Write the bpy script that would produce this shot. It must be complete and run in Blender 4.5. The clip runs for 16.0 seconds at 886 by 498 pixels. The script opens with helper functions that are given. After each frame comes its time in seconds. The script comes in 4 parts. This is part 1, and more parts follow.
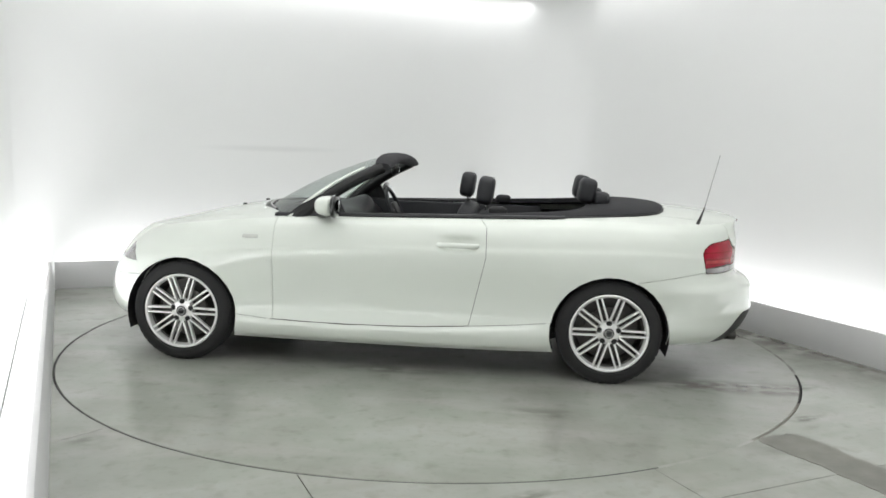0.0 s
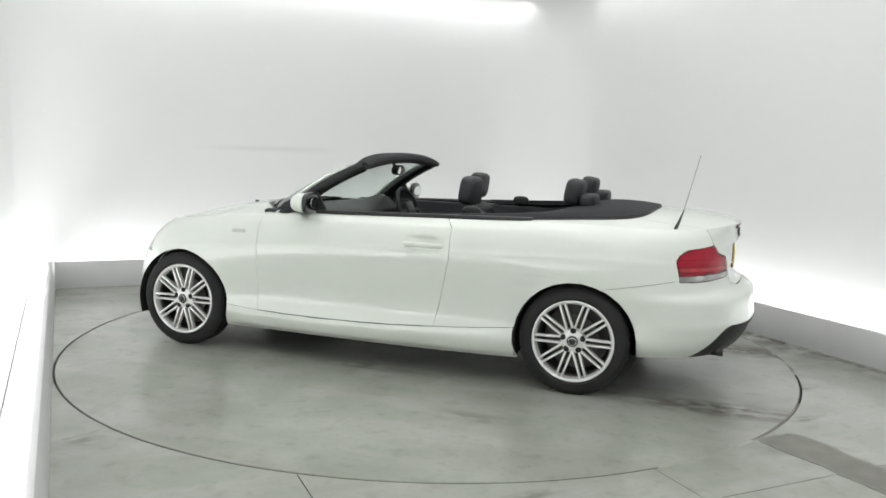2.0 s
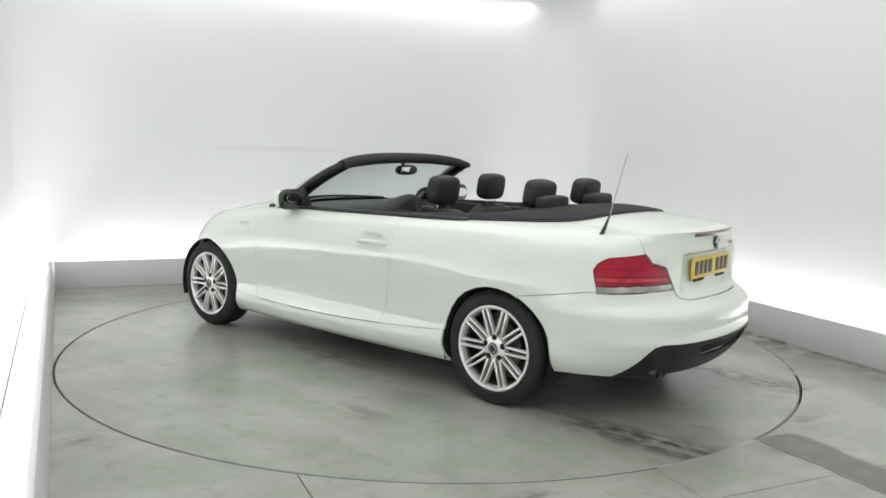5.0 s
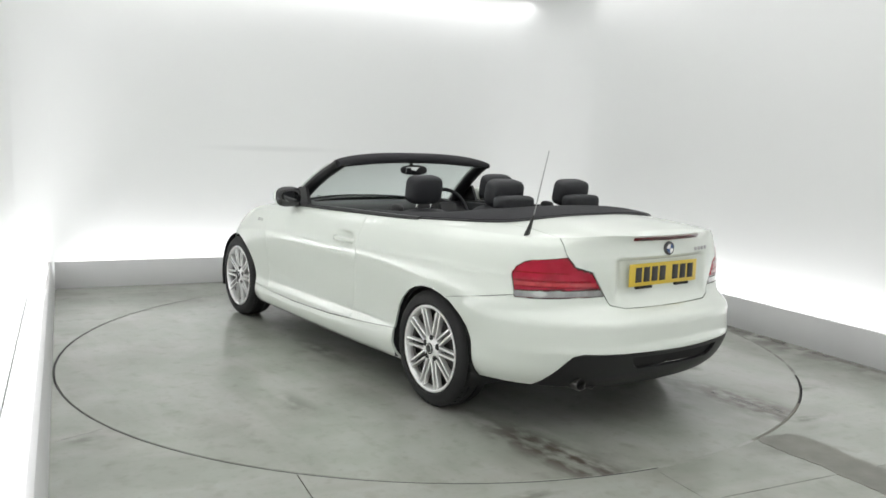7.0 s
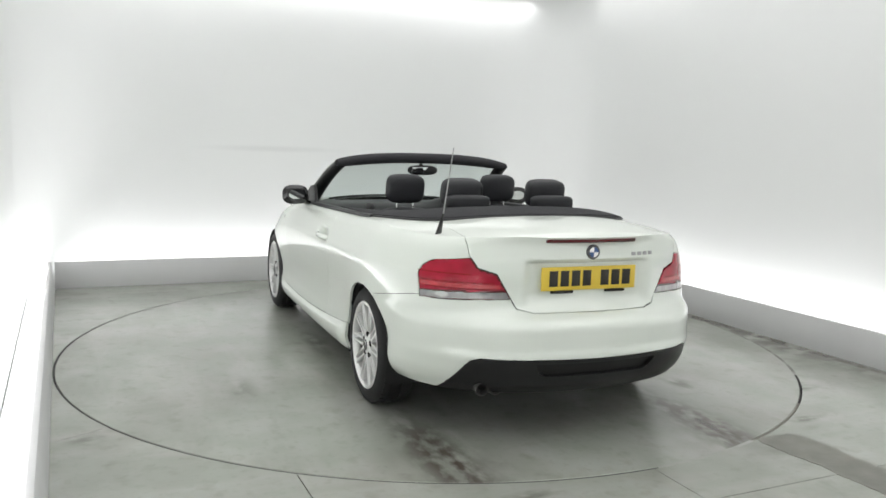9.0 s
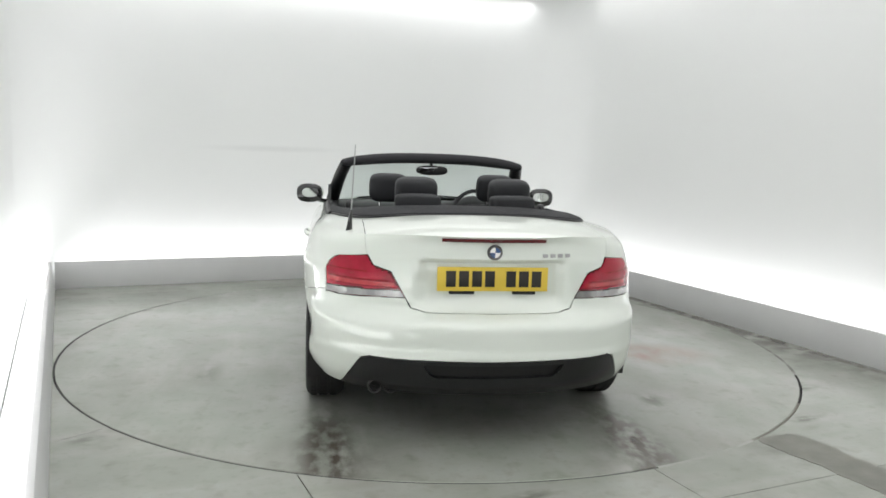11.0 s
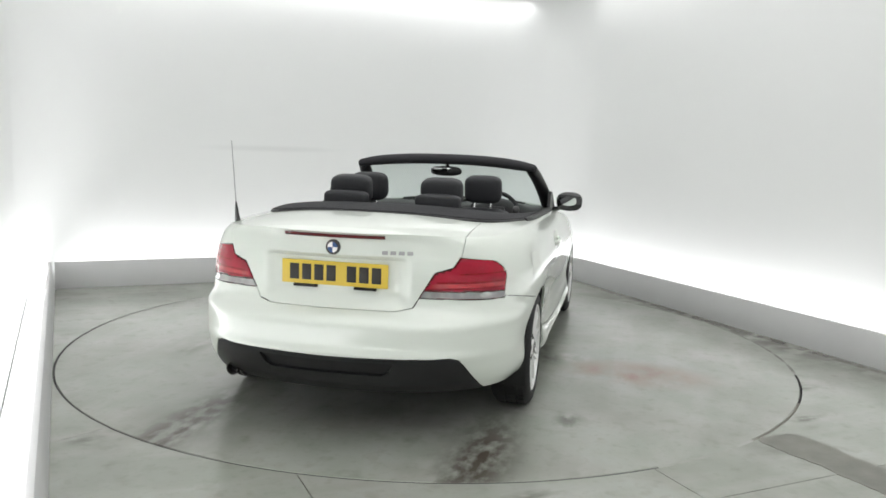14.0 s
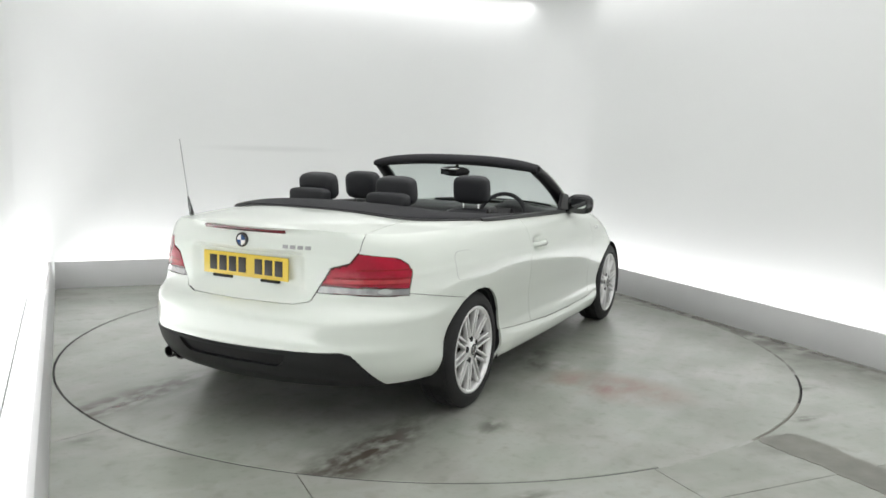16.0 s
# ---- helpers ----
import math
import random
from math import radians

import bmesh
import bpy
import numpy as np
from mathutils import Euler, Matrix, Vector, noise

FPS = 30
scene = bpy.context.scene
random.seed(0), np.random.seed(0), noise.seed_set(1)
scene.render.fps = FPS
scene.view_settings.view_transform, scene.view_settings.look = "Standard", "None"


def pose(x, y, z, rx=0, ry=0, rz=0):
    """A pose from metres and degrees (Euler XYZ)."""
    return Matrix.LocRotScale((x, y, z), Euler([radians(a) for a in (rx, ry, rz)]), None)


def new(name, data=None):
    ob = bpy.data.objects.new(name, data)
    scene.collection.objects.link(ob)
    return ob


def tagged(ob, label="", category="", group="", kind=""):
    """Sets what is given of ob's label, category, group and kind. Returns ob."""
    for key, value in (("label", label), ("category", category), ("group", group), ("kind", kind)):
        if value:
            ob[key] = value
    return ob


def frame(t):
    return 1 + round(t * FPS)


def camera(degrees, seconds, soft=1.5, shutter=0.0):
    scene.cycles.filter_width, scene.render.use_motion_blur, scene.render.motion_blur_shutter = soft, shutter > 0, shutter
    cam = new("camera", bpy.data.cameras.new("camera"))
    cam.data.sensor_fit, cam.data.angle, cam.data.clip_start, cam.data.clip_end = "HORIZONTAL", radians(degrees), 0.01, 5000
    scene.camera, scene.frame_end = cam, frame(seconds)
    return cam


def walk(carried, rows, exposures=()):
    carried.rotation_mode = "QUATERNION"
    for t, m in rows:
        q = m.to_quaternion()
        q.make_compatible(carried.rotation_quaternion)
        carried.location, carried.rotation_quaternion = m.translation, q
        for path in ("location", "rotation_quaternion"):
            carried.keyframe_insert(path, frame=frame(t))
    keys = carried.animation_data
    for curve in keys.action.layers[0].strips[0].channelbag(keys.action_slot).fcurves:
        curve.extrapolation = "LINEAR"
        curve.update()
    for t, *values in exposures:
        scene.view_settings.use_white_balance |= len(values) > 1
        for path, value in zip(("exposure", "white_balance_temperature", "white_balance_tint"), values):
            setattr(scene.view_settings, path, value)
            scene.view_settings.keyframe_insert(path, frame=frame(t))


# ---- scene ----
from itertools import product

from mathutils.bvhtree import BVHTree

# ---- camera: fixed on a stand beside the wall of the booth ----
cam = camera(57.9, 16.0, soft=1.6)
EYE = Vector((0.0, -5.651, 1.405))
HEADING, PITCH, ROLL = -0.705, 7.411, 1.798
cam_pose = Matrix.Translation(EYE) @ pose(0, 0, 0, 0, 0, HEADING) @ pose(0, 0, 0, 90 - PITCH) @ pose(0, 0, 0, 0, 0, ROLL)
walk(cam, [(0.0, cam_pose), (16.0, cam_pose)], exposures=[(0.0, 0.0), (16.0, 0.0)])

# ---- plan of the booth: its axes are turned against the camera ----
TURN = 24.0
ROOM = pose(0, 0, 0, 0, 0, TURN)
A0, A1, B0, B1 = -2.47, 2.57, -6.0, 2.79      # faces of the plinth
GAPW = 0.30                                   # trough between plinth and wall
PLINTH_H, WALL_H, CEIL_H = 0.245, 2.92, 3.36
R_TABLE = 2.449
TX, TY = 1.167, 0.012                         # turntable centre in the car's own axes

# ---- light ----
world = bpy.data.worlds.new("world")
scene.world = world
world.use_nodes = True
world.node_tree.nodes["Background"].inputs[0].default_value = (0.9, 0.95, 0.9, 1)
world.node_tree.nodes["Background"].inputs[1].default_value = 0.05


def strip(name, m, length, width, watts, colour=(0.99, 0.985, 1.0)):
    data = bpy.data.lights.new(name, "AREA")
    data.shape, data.size, data.size_y, data.energy, data.color = "RECTANGLE", length, width, watts, colour
    ob = new(name, data)
    ob.matrix_world = ROOM @ m
    return ob


AM, BM = (A0 + A1) / 2, (B0 + B1) / 2
# hidden tubes in the trough behind the plinth, shining up the wall
strip("trough_light", pose(AM + 0.02, B1 + 0.12, 0.10, 165), A1 - A0 + 0.15, 0.10, 17)
strip("trough_light", pose(A1 + 0.12, BM + 0.05, 0.10, 165, 0, -90), B1 - B0 + 0.1, 0.10, 29)
strip("trough_light", pose(A0 - 0.12, BM + 0.05, 0.10, 165, 0, 90), B1 - B0 + 0.1, 0.10, 72)
# added fill behind the camera, where no plinth or trough is built
strip("trough_light", pose(AM, B0 - 0.12, 0.10, -165), A1 - A0 - 0.1, 0.10, 15)
# tubes in the cove at the top of the walls, ending short of the corners
strip("cove_light", pose(AM + 0.04, B1 + 0.10, WALL_H + 0.10, 20), A1 - A0 - 0.4, 0.12, 9.0)
strip("cove_light", pose(A1 + 0.10, BM - 0.2, WALL_H + 0.10, 20, 0, -90), B1 - B0 - 0.6, 0.12, 8)
strip("cove_light", pose(A0 - 0.10, BM - 0.2, WALL_H + 0.10, 20, 0, 90), B1 - B0 - 0.75, 0.12, 7)
# added fill high on the unseen south side, lifting the car's near flank
strip("cove_light", pose(AM, B0 - 0.10, WALL_H + 0.10, -20), A1 - A0 - 0.75, 0.12, 6.5)
# the booth's diffused ceiling panel over the turntable
strip("ceiling_light", pose(AM, BM - 0.2, CEIL_H - 0.04), 3.8, 6.8, 93, (1.0, 0.995, 1.0))


# ---- materials ----
def material(name, colour, rough=0.5, metal=0.0, vary=0.06, scale=6.0, bump=0.0, bump_scale=80.0, coat=0.0, spec=0.5, stretch=(1, 1, 1)):
    m = bpy.data.materials.new(name)
    m.use_nodes = True
    nt = m.node_tree
    b = nt.nodes["Principled BSDF"]
    b.inputs["Roughness"].default_value, b.inputs["Metallic"].default_value = rough, metal
    b.inputs["Coat Weight"].default_value, b.inputs["Coat Roughness"].default_value = coat, 0.012
    b.inputs["Coat IOR"].default_value = 1.65
    b.inputs["Specular IOR Level"].default_value = spec
    co = nt.nodes.new("ShaderNodeTexCoord")
    mp = nt.nodes.new("ShaderNodeMapping")
    mp.inputs["Scale"].default_value = stretch
    nt.links.new(co.outputs["Object"], mp.inputs["Vector"])
    n1, n2 = nt.nodes.new("ShaderNodeTexNoise"), nt.nodes.new("ShaderNodeTexNoise")
    n1.inputs["Scale"].default_value, n1.inputs["Detail"].default_value = scale, 6
    n2.inputs["Scale"].default_value, n2.inputs["Detail"].default_value = bump_scale, 3
    for n in (n1, n2):
        nt.links.new(mp.outputs["Vector"], n.inputs["Vector"])
    mix = nt.nodes.new("ShaderNodeMix")
    mix.data_type = "RGBA"
    mix.inputs[6].default_value = (*[c * (1 - vary) for c in colour], 1)
    mix.inputs[7].default_value = (*[min(1, c * (1 + vary)) for c in colour], 1)
    nt.links.new(n1.outputs["Fac"], mix.inputs[0])
    nt.links.new(mix.outputs[2], b.inputs["Base Color"])
    ramp = nt.nodes.new("ShaderNodeMapRange")
    ramp.inputs["To Min"].default_value, ramp.inputs["To Max"].default_value = max(0.0, rough * 0.85), min(1.0, rough * 1.15)
    nt.links.new(n1.outputs["Fac"], ramp.inputs["Value"])
    nt.links.new(ramp.outputs["Result"], b.inputs["Roughness"])
    if bump:
        bp = nt.nodes.new("ShaderNodeBump")
        bp.inputs["Strength"].default_value, bp.inputs["Distance"].default_value = bump, 0.002
        nt.links.new(n2.outputs["Fac"], bp.inputs["Height"])
        nt.links.new(bp.outputs["Normal"], b.inputs["Normal"])
    return m


PAINT = material("white_paint", (0.72, 0.762, 0.70), 0.45, vary=0.012, scale=2.5, coat=1.0, spec=0.25)
WALL = material("booth_wall", (0.80, 0.81, 0.80), 0.75, vary=0.02, scale=0.8, bump=0.05)
def streaked_wall():
    """Wall paint with one long faint grey streak at waist height."""
    m = material("scuffed_booth_wall", (0.80, 0.81, 0.80), 0.75, vary=0.02, scale=0.8, bump=0.05)
    nt = m.node_tree
    b = nt.nodes["Principled BSDF"]
    co, mp, ln, mr, mix = [nt.nodes.new("ShaderNode" + k) for k in ("TexCoord", "Mapping", "VectorMath", "MapRange", "Mix")]
    size = (1.0, 0.95, 0.045)
    mp.inputs["Location"].default_value = (-3.09, 0.45 / size[1], -1.31 / size[2])
    mp.inputs["Scale"].default_value = (1, -1 / size[1], 1 / size[2])
    ln.operation, mr.interpolation_type, mix.data_type = "LENGTH", "SMOOTHSTEP", "RGBA"
    mr.inputs["From Min"].default_value, mr.inputs["From Max"].default_value, mr.inputs["To Max"].default_value = 1.0, 0.1, 0.5
    mix.inputs[7].default_value = (0.66, 0.67, 0.66, 1)
    nt.links.new(co.outputs["Object"], mp.inputs["Vector"])
    nt.links.new(mp.outputs["Vector"], ln.inputs[0])
    nt.links.new(ln.outputs["Value"], mr.inputs["Value"])
    nt.links.new(mr.outputs["Result"], mix.inputs[0])
    nt.links.new(b.inputs["Base Color"].links[0].from_socket, mix.inputs[6])
    nt.links.new(mix.outputs[2], b.inputs["Base Color"])
    return m


STREAKED = streaked_wall()
PLINTH = material("plinth_board", (0.62, 0.62, 0.62), 0.6, vary=0.06, scale=3, bump=0.08)
DARK = material("dark_recess", (0.012, 0.012, 0.012), 0.8)
PLASTIC = material("black_plastic", (0.010, 0.010, 0.011), 0.42, bump=0.15, bump_scale=300)
GLOSS = material("gloss_black", (0.010, 0.010, 0.011), 0.12, coat=0.5)
FABRIC = material("black_roof_cloth", (0.019, 0.019, 0.022), 0.9, vary=0.2, bump=0.4, bump_scale=500)
LEATHER = material("black_leather", (0.016, 0.017, 0.020), 0.58, vary=0.2, bump=0.3, bump_scale=220)
CARPET = material("black_carpet", (0.010, 0.010, 0.010), 0.95, bump=0.3, bump_scale=400)
RUBBER = material("tyre_rubber", (0.012, 0.012, 0.0125), 0.75, vary=0.2, bump=0.2, bump_scale=120)
ALLOY = material("silver_alloy", (0.78, 0.78, 0.77), 0.34, 0.45, vary=0.06)
COVER = material("worn_floor_cover", (0.185, 0.183, 0.160), 0.55, vary=0.5, scale=7, bump=0.3)
SOOT = material("sooty_pipe", (0.035, 0.034, 0.033), 0.5, 0.6, vary=0.3, scale=30)
STAINED = material("stained_chrome", (0.07, 0.068, 0.065), 0.42, 0.8, vary=0.4, scale=40)
STEEL = material("brake_steel", (0.10, 0.095, 0.09), 0.5, 0.7, vary=0.2, scale=30)
CHROME = material("chrome", (0.75, 0.75, 0.75), 0.08, 1.0, vary=0.0)
RED = material("red_lens", (0.36, 0.006, 0.026), 0.16, vary=0.55, scale=9, coat=0.2, spec=0.2, bump=0.25, bump_scale=90)
MIDRED = material("red_reflector", (0.25, 0.004, 0.012), 0.25, vary=0.5, scale=40, coat=0.15, spec=0.2)
DARKRED = material("dark_red_lens", (0.10, 0.003, 0.006), 0.12, coat=0.6)
CLEAR = material("clear_lens_ribbed", (0.27, 0.262, 0.26), 0.15, 0.35, vary=0.6, scale=22, coat=0.6, stretch=(1, 1, 0.25))
LENS = material("pale_lens", (0.60, 0.62, 0.58), 0.15, 0.1, vary=0.2, scale=40, coat=0.6)
BULB = material("bulb_reflector", (0.55, 0.55, 0.54), 0.15, 0.6, coat=0.5)
HOTRED = material("bright_red_reflector", (0.44, 0.012, 0.024), 0.15, vary=0.5, scale=16, coat=0.3)
ROD = material("grey_aerial_rod", (0.36, 0.36, 0.36), 0.35, 0.3)
GRIME = material("grimy_joint", (0.15, 0.14, 0.115), 0.8, vary=0.4, scale=20, bump=0.3)
YELLOW = material("number_plate_yellow", (0.72, 0.52, 0.06), 0.35, vary=0.03)
INK = material("plate_black", (0.015, 0.013, 0.01), 0.4)
BADGE_BLUE = material("badge_blue", (0.012, 0.06, 0.20), 0.2, coat=0.5)
BADGE_WHITE = material("badge_white", (0.8, 0.8, 0.8), 0.2, coat=0.5)
MIRROR = material("mirror_glass", (0.72, 0.74, 0.74), 0.03, 1.0, vary=0.0)


def glass_material():
    """Thin tinted pane: clear, with a glossy reflection that grows towards grazing."""
    m = bpy.data.materials.new("windscreen_glass")
    m.use_nodes = True
    nt = m.node_tree
    nt.nodes.remove(nt.nodes["Principled BSDF"])
    clear, gloss, fres, mix = [nt.nodes.new("ShaderNode" + k) for k in ("BsdfTransparent", "BsdfGlossy", "LayerWeight", "MixShader")]
    steep, share = nt.nodes.new("ShaderNodeMath"), nt.nodes.new("ShaderNodeMapRange")
    steep.operation, steep.inputs[1].default_value = "POWER", 4.0
    clear.inputs["Color"].default_value = (0.80, 0.86, 0.84, 1)
    gloss.inputs["Roughness"].default_value, fres.inputs["Blend"].default_value = 0.01, 0.5
    share.inputs["To Min"].default_value, share.inputs["To Max"].default_value = 0.05, 0.8
    nt.links.new(fres.outputs["Facing"], steep.inputs[0])
    nt.links.new(steep.outputs[0], share.inputs["Value"])
    nt.links.new(share.outputs["Result"], mix.inputs[0])
    nt.links.new(clear.outputs["BSDF"], mix.inputs[1])
    nt.links.new(gloss.outputs["BSDF"], mix.inputs[2])
    nt.links.new(mix.outputs["Shader"], nt.nodes["Material Output"].inputs["Surface"])
    return m


GLASS = glass_material()


# ---- mesh helpers ----
def part(name, bm, mat, parent=None, label="", angle=35):
    me = bpy.data.meshes.new(name)
    bm.normal_update()
    bm.to_mesh(me)
    bm.free()
    me.materials.append(mat)
    me.shade_smooth()
    me.set_sharp_from_angle(angle=radians(angle))
    ob = new(name, me)
    ob.parent = parent
    if label:
        ob["label"] = label
    return ob


def again(ob, m, parent):
    """Another object on the same mesh."""
    o = new(ob.name, ob.data)
    o.parent = parent
    o.matrix_basis = m
    for k in ob.keys():
        o[k] = ob[k]
    return o


def box(bm, x0, x1, y0, y1, z0, z1, bevel=0.0, m=None, seg=2):
    vs = bmesh.ops.create_cube(bm, size=1.0)["verts"]
    for v in vs:
        v.co = Vector((x0 + (v.co.x + 0.5) * (x1 - x0), y0 + (v.co.y + 0.5) * (y1 - y0), z0 + (v.co.z + 0.5) * (z1 - z0)))
    if bevel:
        es = list({e for v in vs for e in v.link_edges})
        r = bmesh.ops.bevel(bm, geom=es, offset=bevel, segments=seg, affect="EDGES", profile=0.5)
        vs = list({v for v in r["verts"]} | {v for v in vs if v.is_valid})
    if m is not None:
        bmesh.ops.transform(bm, matrix=m, verts=[v for v in vs if v.is_valid])
    return bm


def grid(f, nu, nv, close_u=False):
    """A sheet of quads: f(u, v), u and v from 0 to 1."""
    bm = bmesh.new()
    rows = [[bm.verts.new(f(i / nu, j / nv)) for j in range(nv + 1)] for i in range(nu + (0 if close_u else 1))]
    n = len(rows)
    for i in range(nu):
        for j in range(nv):
            a, b = rows[i], rows[(i + 1) % n]
            try:
                bm.faces.new((a[j], b[j], b[j + 1], a[j + 1]))
            except ValueError:
                pass
    bmesh.ops.remove_doubles(bm, verts=bm.verts[:], dist=1e-5)
    return bm


def thick(bm, d, normals=None):
    """Give a sheet thickness d against its normals, with a rim round its edge."""
    bm.normal_update()
    normals = normals or {v: v.normal.copy() for v in bm.verts}
    faces, rim = bm.faces[:], [(e.verts[0], e.verts[1], e.link_loops[0].vert is e.verts[0]) for e in bm.edges if e.is_boundary]
    back = {v: bm.verts.new(v.co - normals[v] * d) for v in bm.verts[:]}
    for f in faces:
        bm.faces.new([back[v] for v in reversed(f.verts)])
    for a, b, first in rim:
        if not first:
            a, b = b, a
        bm.faces.new((b, a, back[a], back[b]))
    return bm


def tube(pts, r, n=10, taper=1.0, flat=1.0):
    """A tube along points; taper: last radius over first."""
    bm = bmesh.new()
    pts = [Vector(p) for p in pts]
    rings = []
    for i, p in enumerate(pts):
        d = (pts[min(i + 1, len(pts) - 1)] - pts[max(i - 1, 0)]).normalized()
        s = d.cross(Vector((0, 0, 1)) if abs(d.z) < 0.9 else Vector((1, 0, 0))).normalized()
        t = s.cross(d)
        rr = r * (1 + (taper - 1) * i / max(1, len(pts) - 1))
        rings.append([bm.verts.new(p + rr * (math.cos(2 * math.pi * k / n) * s + flat * math.sin(2 * math.pi * k / n) * t)) for k in range(n)])
    for a, b in zip(rings, rings[1:]):
        for k in range(n):
            bm.faces.new((a[k], a[(k + 1) % n], b[(k + 1) % n], b[k]))
    bm.faces.new(rings[0][::-1])
    bm.faces.new(rings[-1])
    return bm


def lathe(profile, n=48):
    """Turned about the y axis: profile of (radius, y)."""
    bm = bmesh.new()
    rings = [[bm.verts.new((r * math.cos(2 * math.pi * k / n), y, r * math.sin(2 * math.pi * k / n))) for k in range(n)] for r, y in profile]
    for a, b in zip(rings, rings[1:]):
        for k in range(n):
            bm.faces.new((a[k], b[k], b[(k + 1) % n], a[(k + 1) % n]))
    return bm


def spline(x, pts):
    """Smooth interpolation through (x, value) pairs, x ascending."""
    if x <= pts[0][0]:
        return pts[0][1]
    if x >= pts[-1][0]:
        return pts[-1][1]
    i = max(k for k in range(len(pts) - 1) if pts[k][0] <= x)
    (x1, y1), (x2, y2) = pts[i], pts[i + 1]
    x0, y0 = pts[max(0, i - 1)]
    x3, y3 = pts[min(len(pts) - 1, i + 2)]
    h = x2 - x1
    m1 = (y2 - y0) / (x2 - x0) * h
    m2 = (y3 - y1) / (x3 - x1) * h
    t = (x - x1) / h
    return (2 * t**3 - 3 * t**2 + 1) * y1 + (t**3 - 2 * t**2 + t) * m1 + (-2 * t**3 + 3 * t**2) * y2 + (t**3 - t**2) * m2


def cut(bm, planes, near):
    """Cut the sheet along a convex outline given by (point, outward normal) planes; returns a test of what lies inside."""
    planes = [(Vector(c), Vector(n).normalized()) for c, n in planes]
    done = []
    for c, n in planes:
        fs = [f for f in bm.faces if near(f.calc_center_median()) and all((f.calc_center_median() - c2).dot(n2) < 1e-6 for c2, n2 in done)]
        geom = list({v for f in fs for v in f.verts}) + list({e for f in fs for e in f.edges}) + fs
        bmesh.ops.bisect_plane(bm, geom=geom, dist=1e-5, plane_co=c, plane_no=n)
        done.append((c, n))
    return lambda f: near(f.calc_center_median()) and all((f.calc_center_median() - c).dot(n) < 1e-6 for c, n in planes)


def take(bm, faces):
    """Move faces out of bm into a sheet of their own."""
    fs = list(faces)
    out = bmesh.new()
    made = {}
    for f in fs:
        for v in f.verts:
            if v not in made:
                made[v] = out.verts.new(v.co)
        out.faces.new([made[v] for v in f.verts])
    bmesh.ops.delete(bm, geom=fs, context="FACES")
    return out


def shrink(bm, d):
    """Draw the edge of a sheet back by d, so that a joint opens."""
    if not d:
        return bm
    bm.normal_update()
    move = {}
    for e in bm.edges:
        if e.is_boundary and e.calc_length() > 1e-6:
            f = e.link_faces[0]
            t = (e.verts[1].co - e.verts[0].co).normalized()
            n = t.cross(f.normal)
            if n.dot(f.calc_center_median() - e.verts[0].co) < 0:
                n = -n
            for v in e.verts:
                move[v] = move.get(v, Vector()) + n
    for v, n in move.items():
        if abs(v.co.y) > 1e-4 or n.length > 0:
            k = n.normalized() * d
            if abs(v.co.y) < 1e-4:
                k.y = 0
            v.co += k
    return bm


def mirrored(bm):
    """The same mesh on the other side of the car."""
    out = bm.copy()
    for v in out.verts:
        v.co.y = -v.co.y
    bmesh.ops.reverse_faces(out, faces=out.faces[:])
    return out


# ---- the booth ----
def slab(name, x0, x1, y0, y1, z0, z1, mat, label, category, bevel=0.0):
    bm = bmesh.new()
    box(bm, x0, x1, y0, y1, z0, z1, bevel)
    ob = part(name, bm, mat)
    ob.matrix_basis = ROOM
    return tagged(ob, label, category, kind="structure")


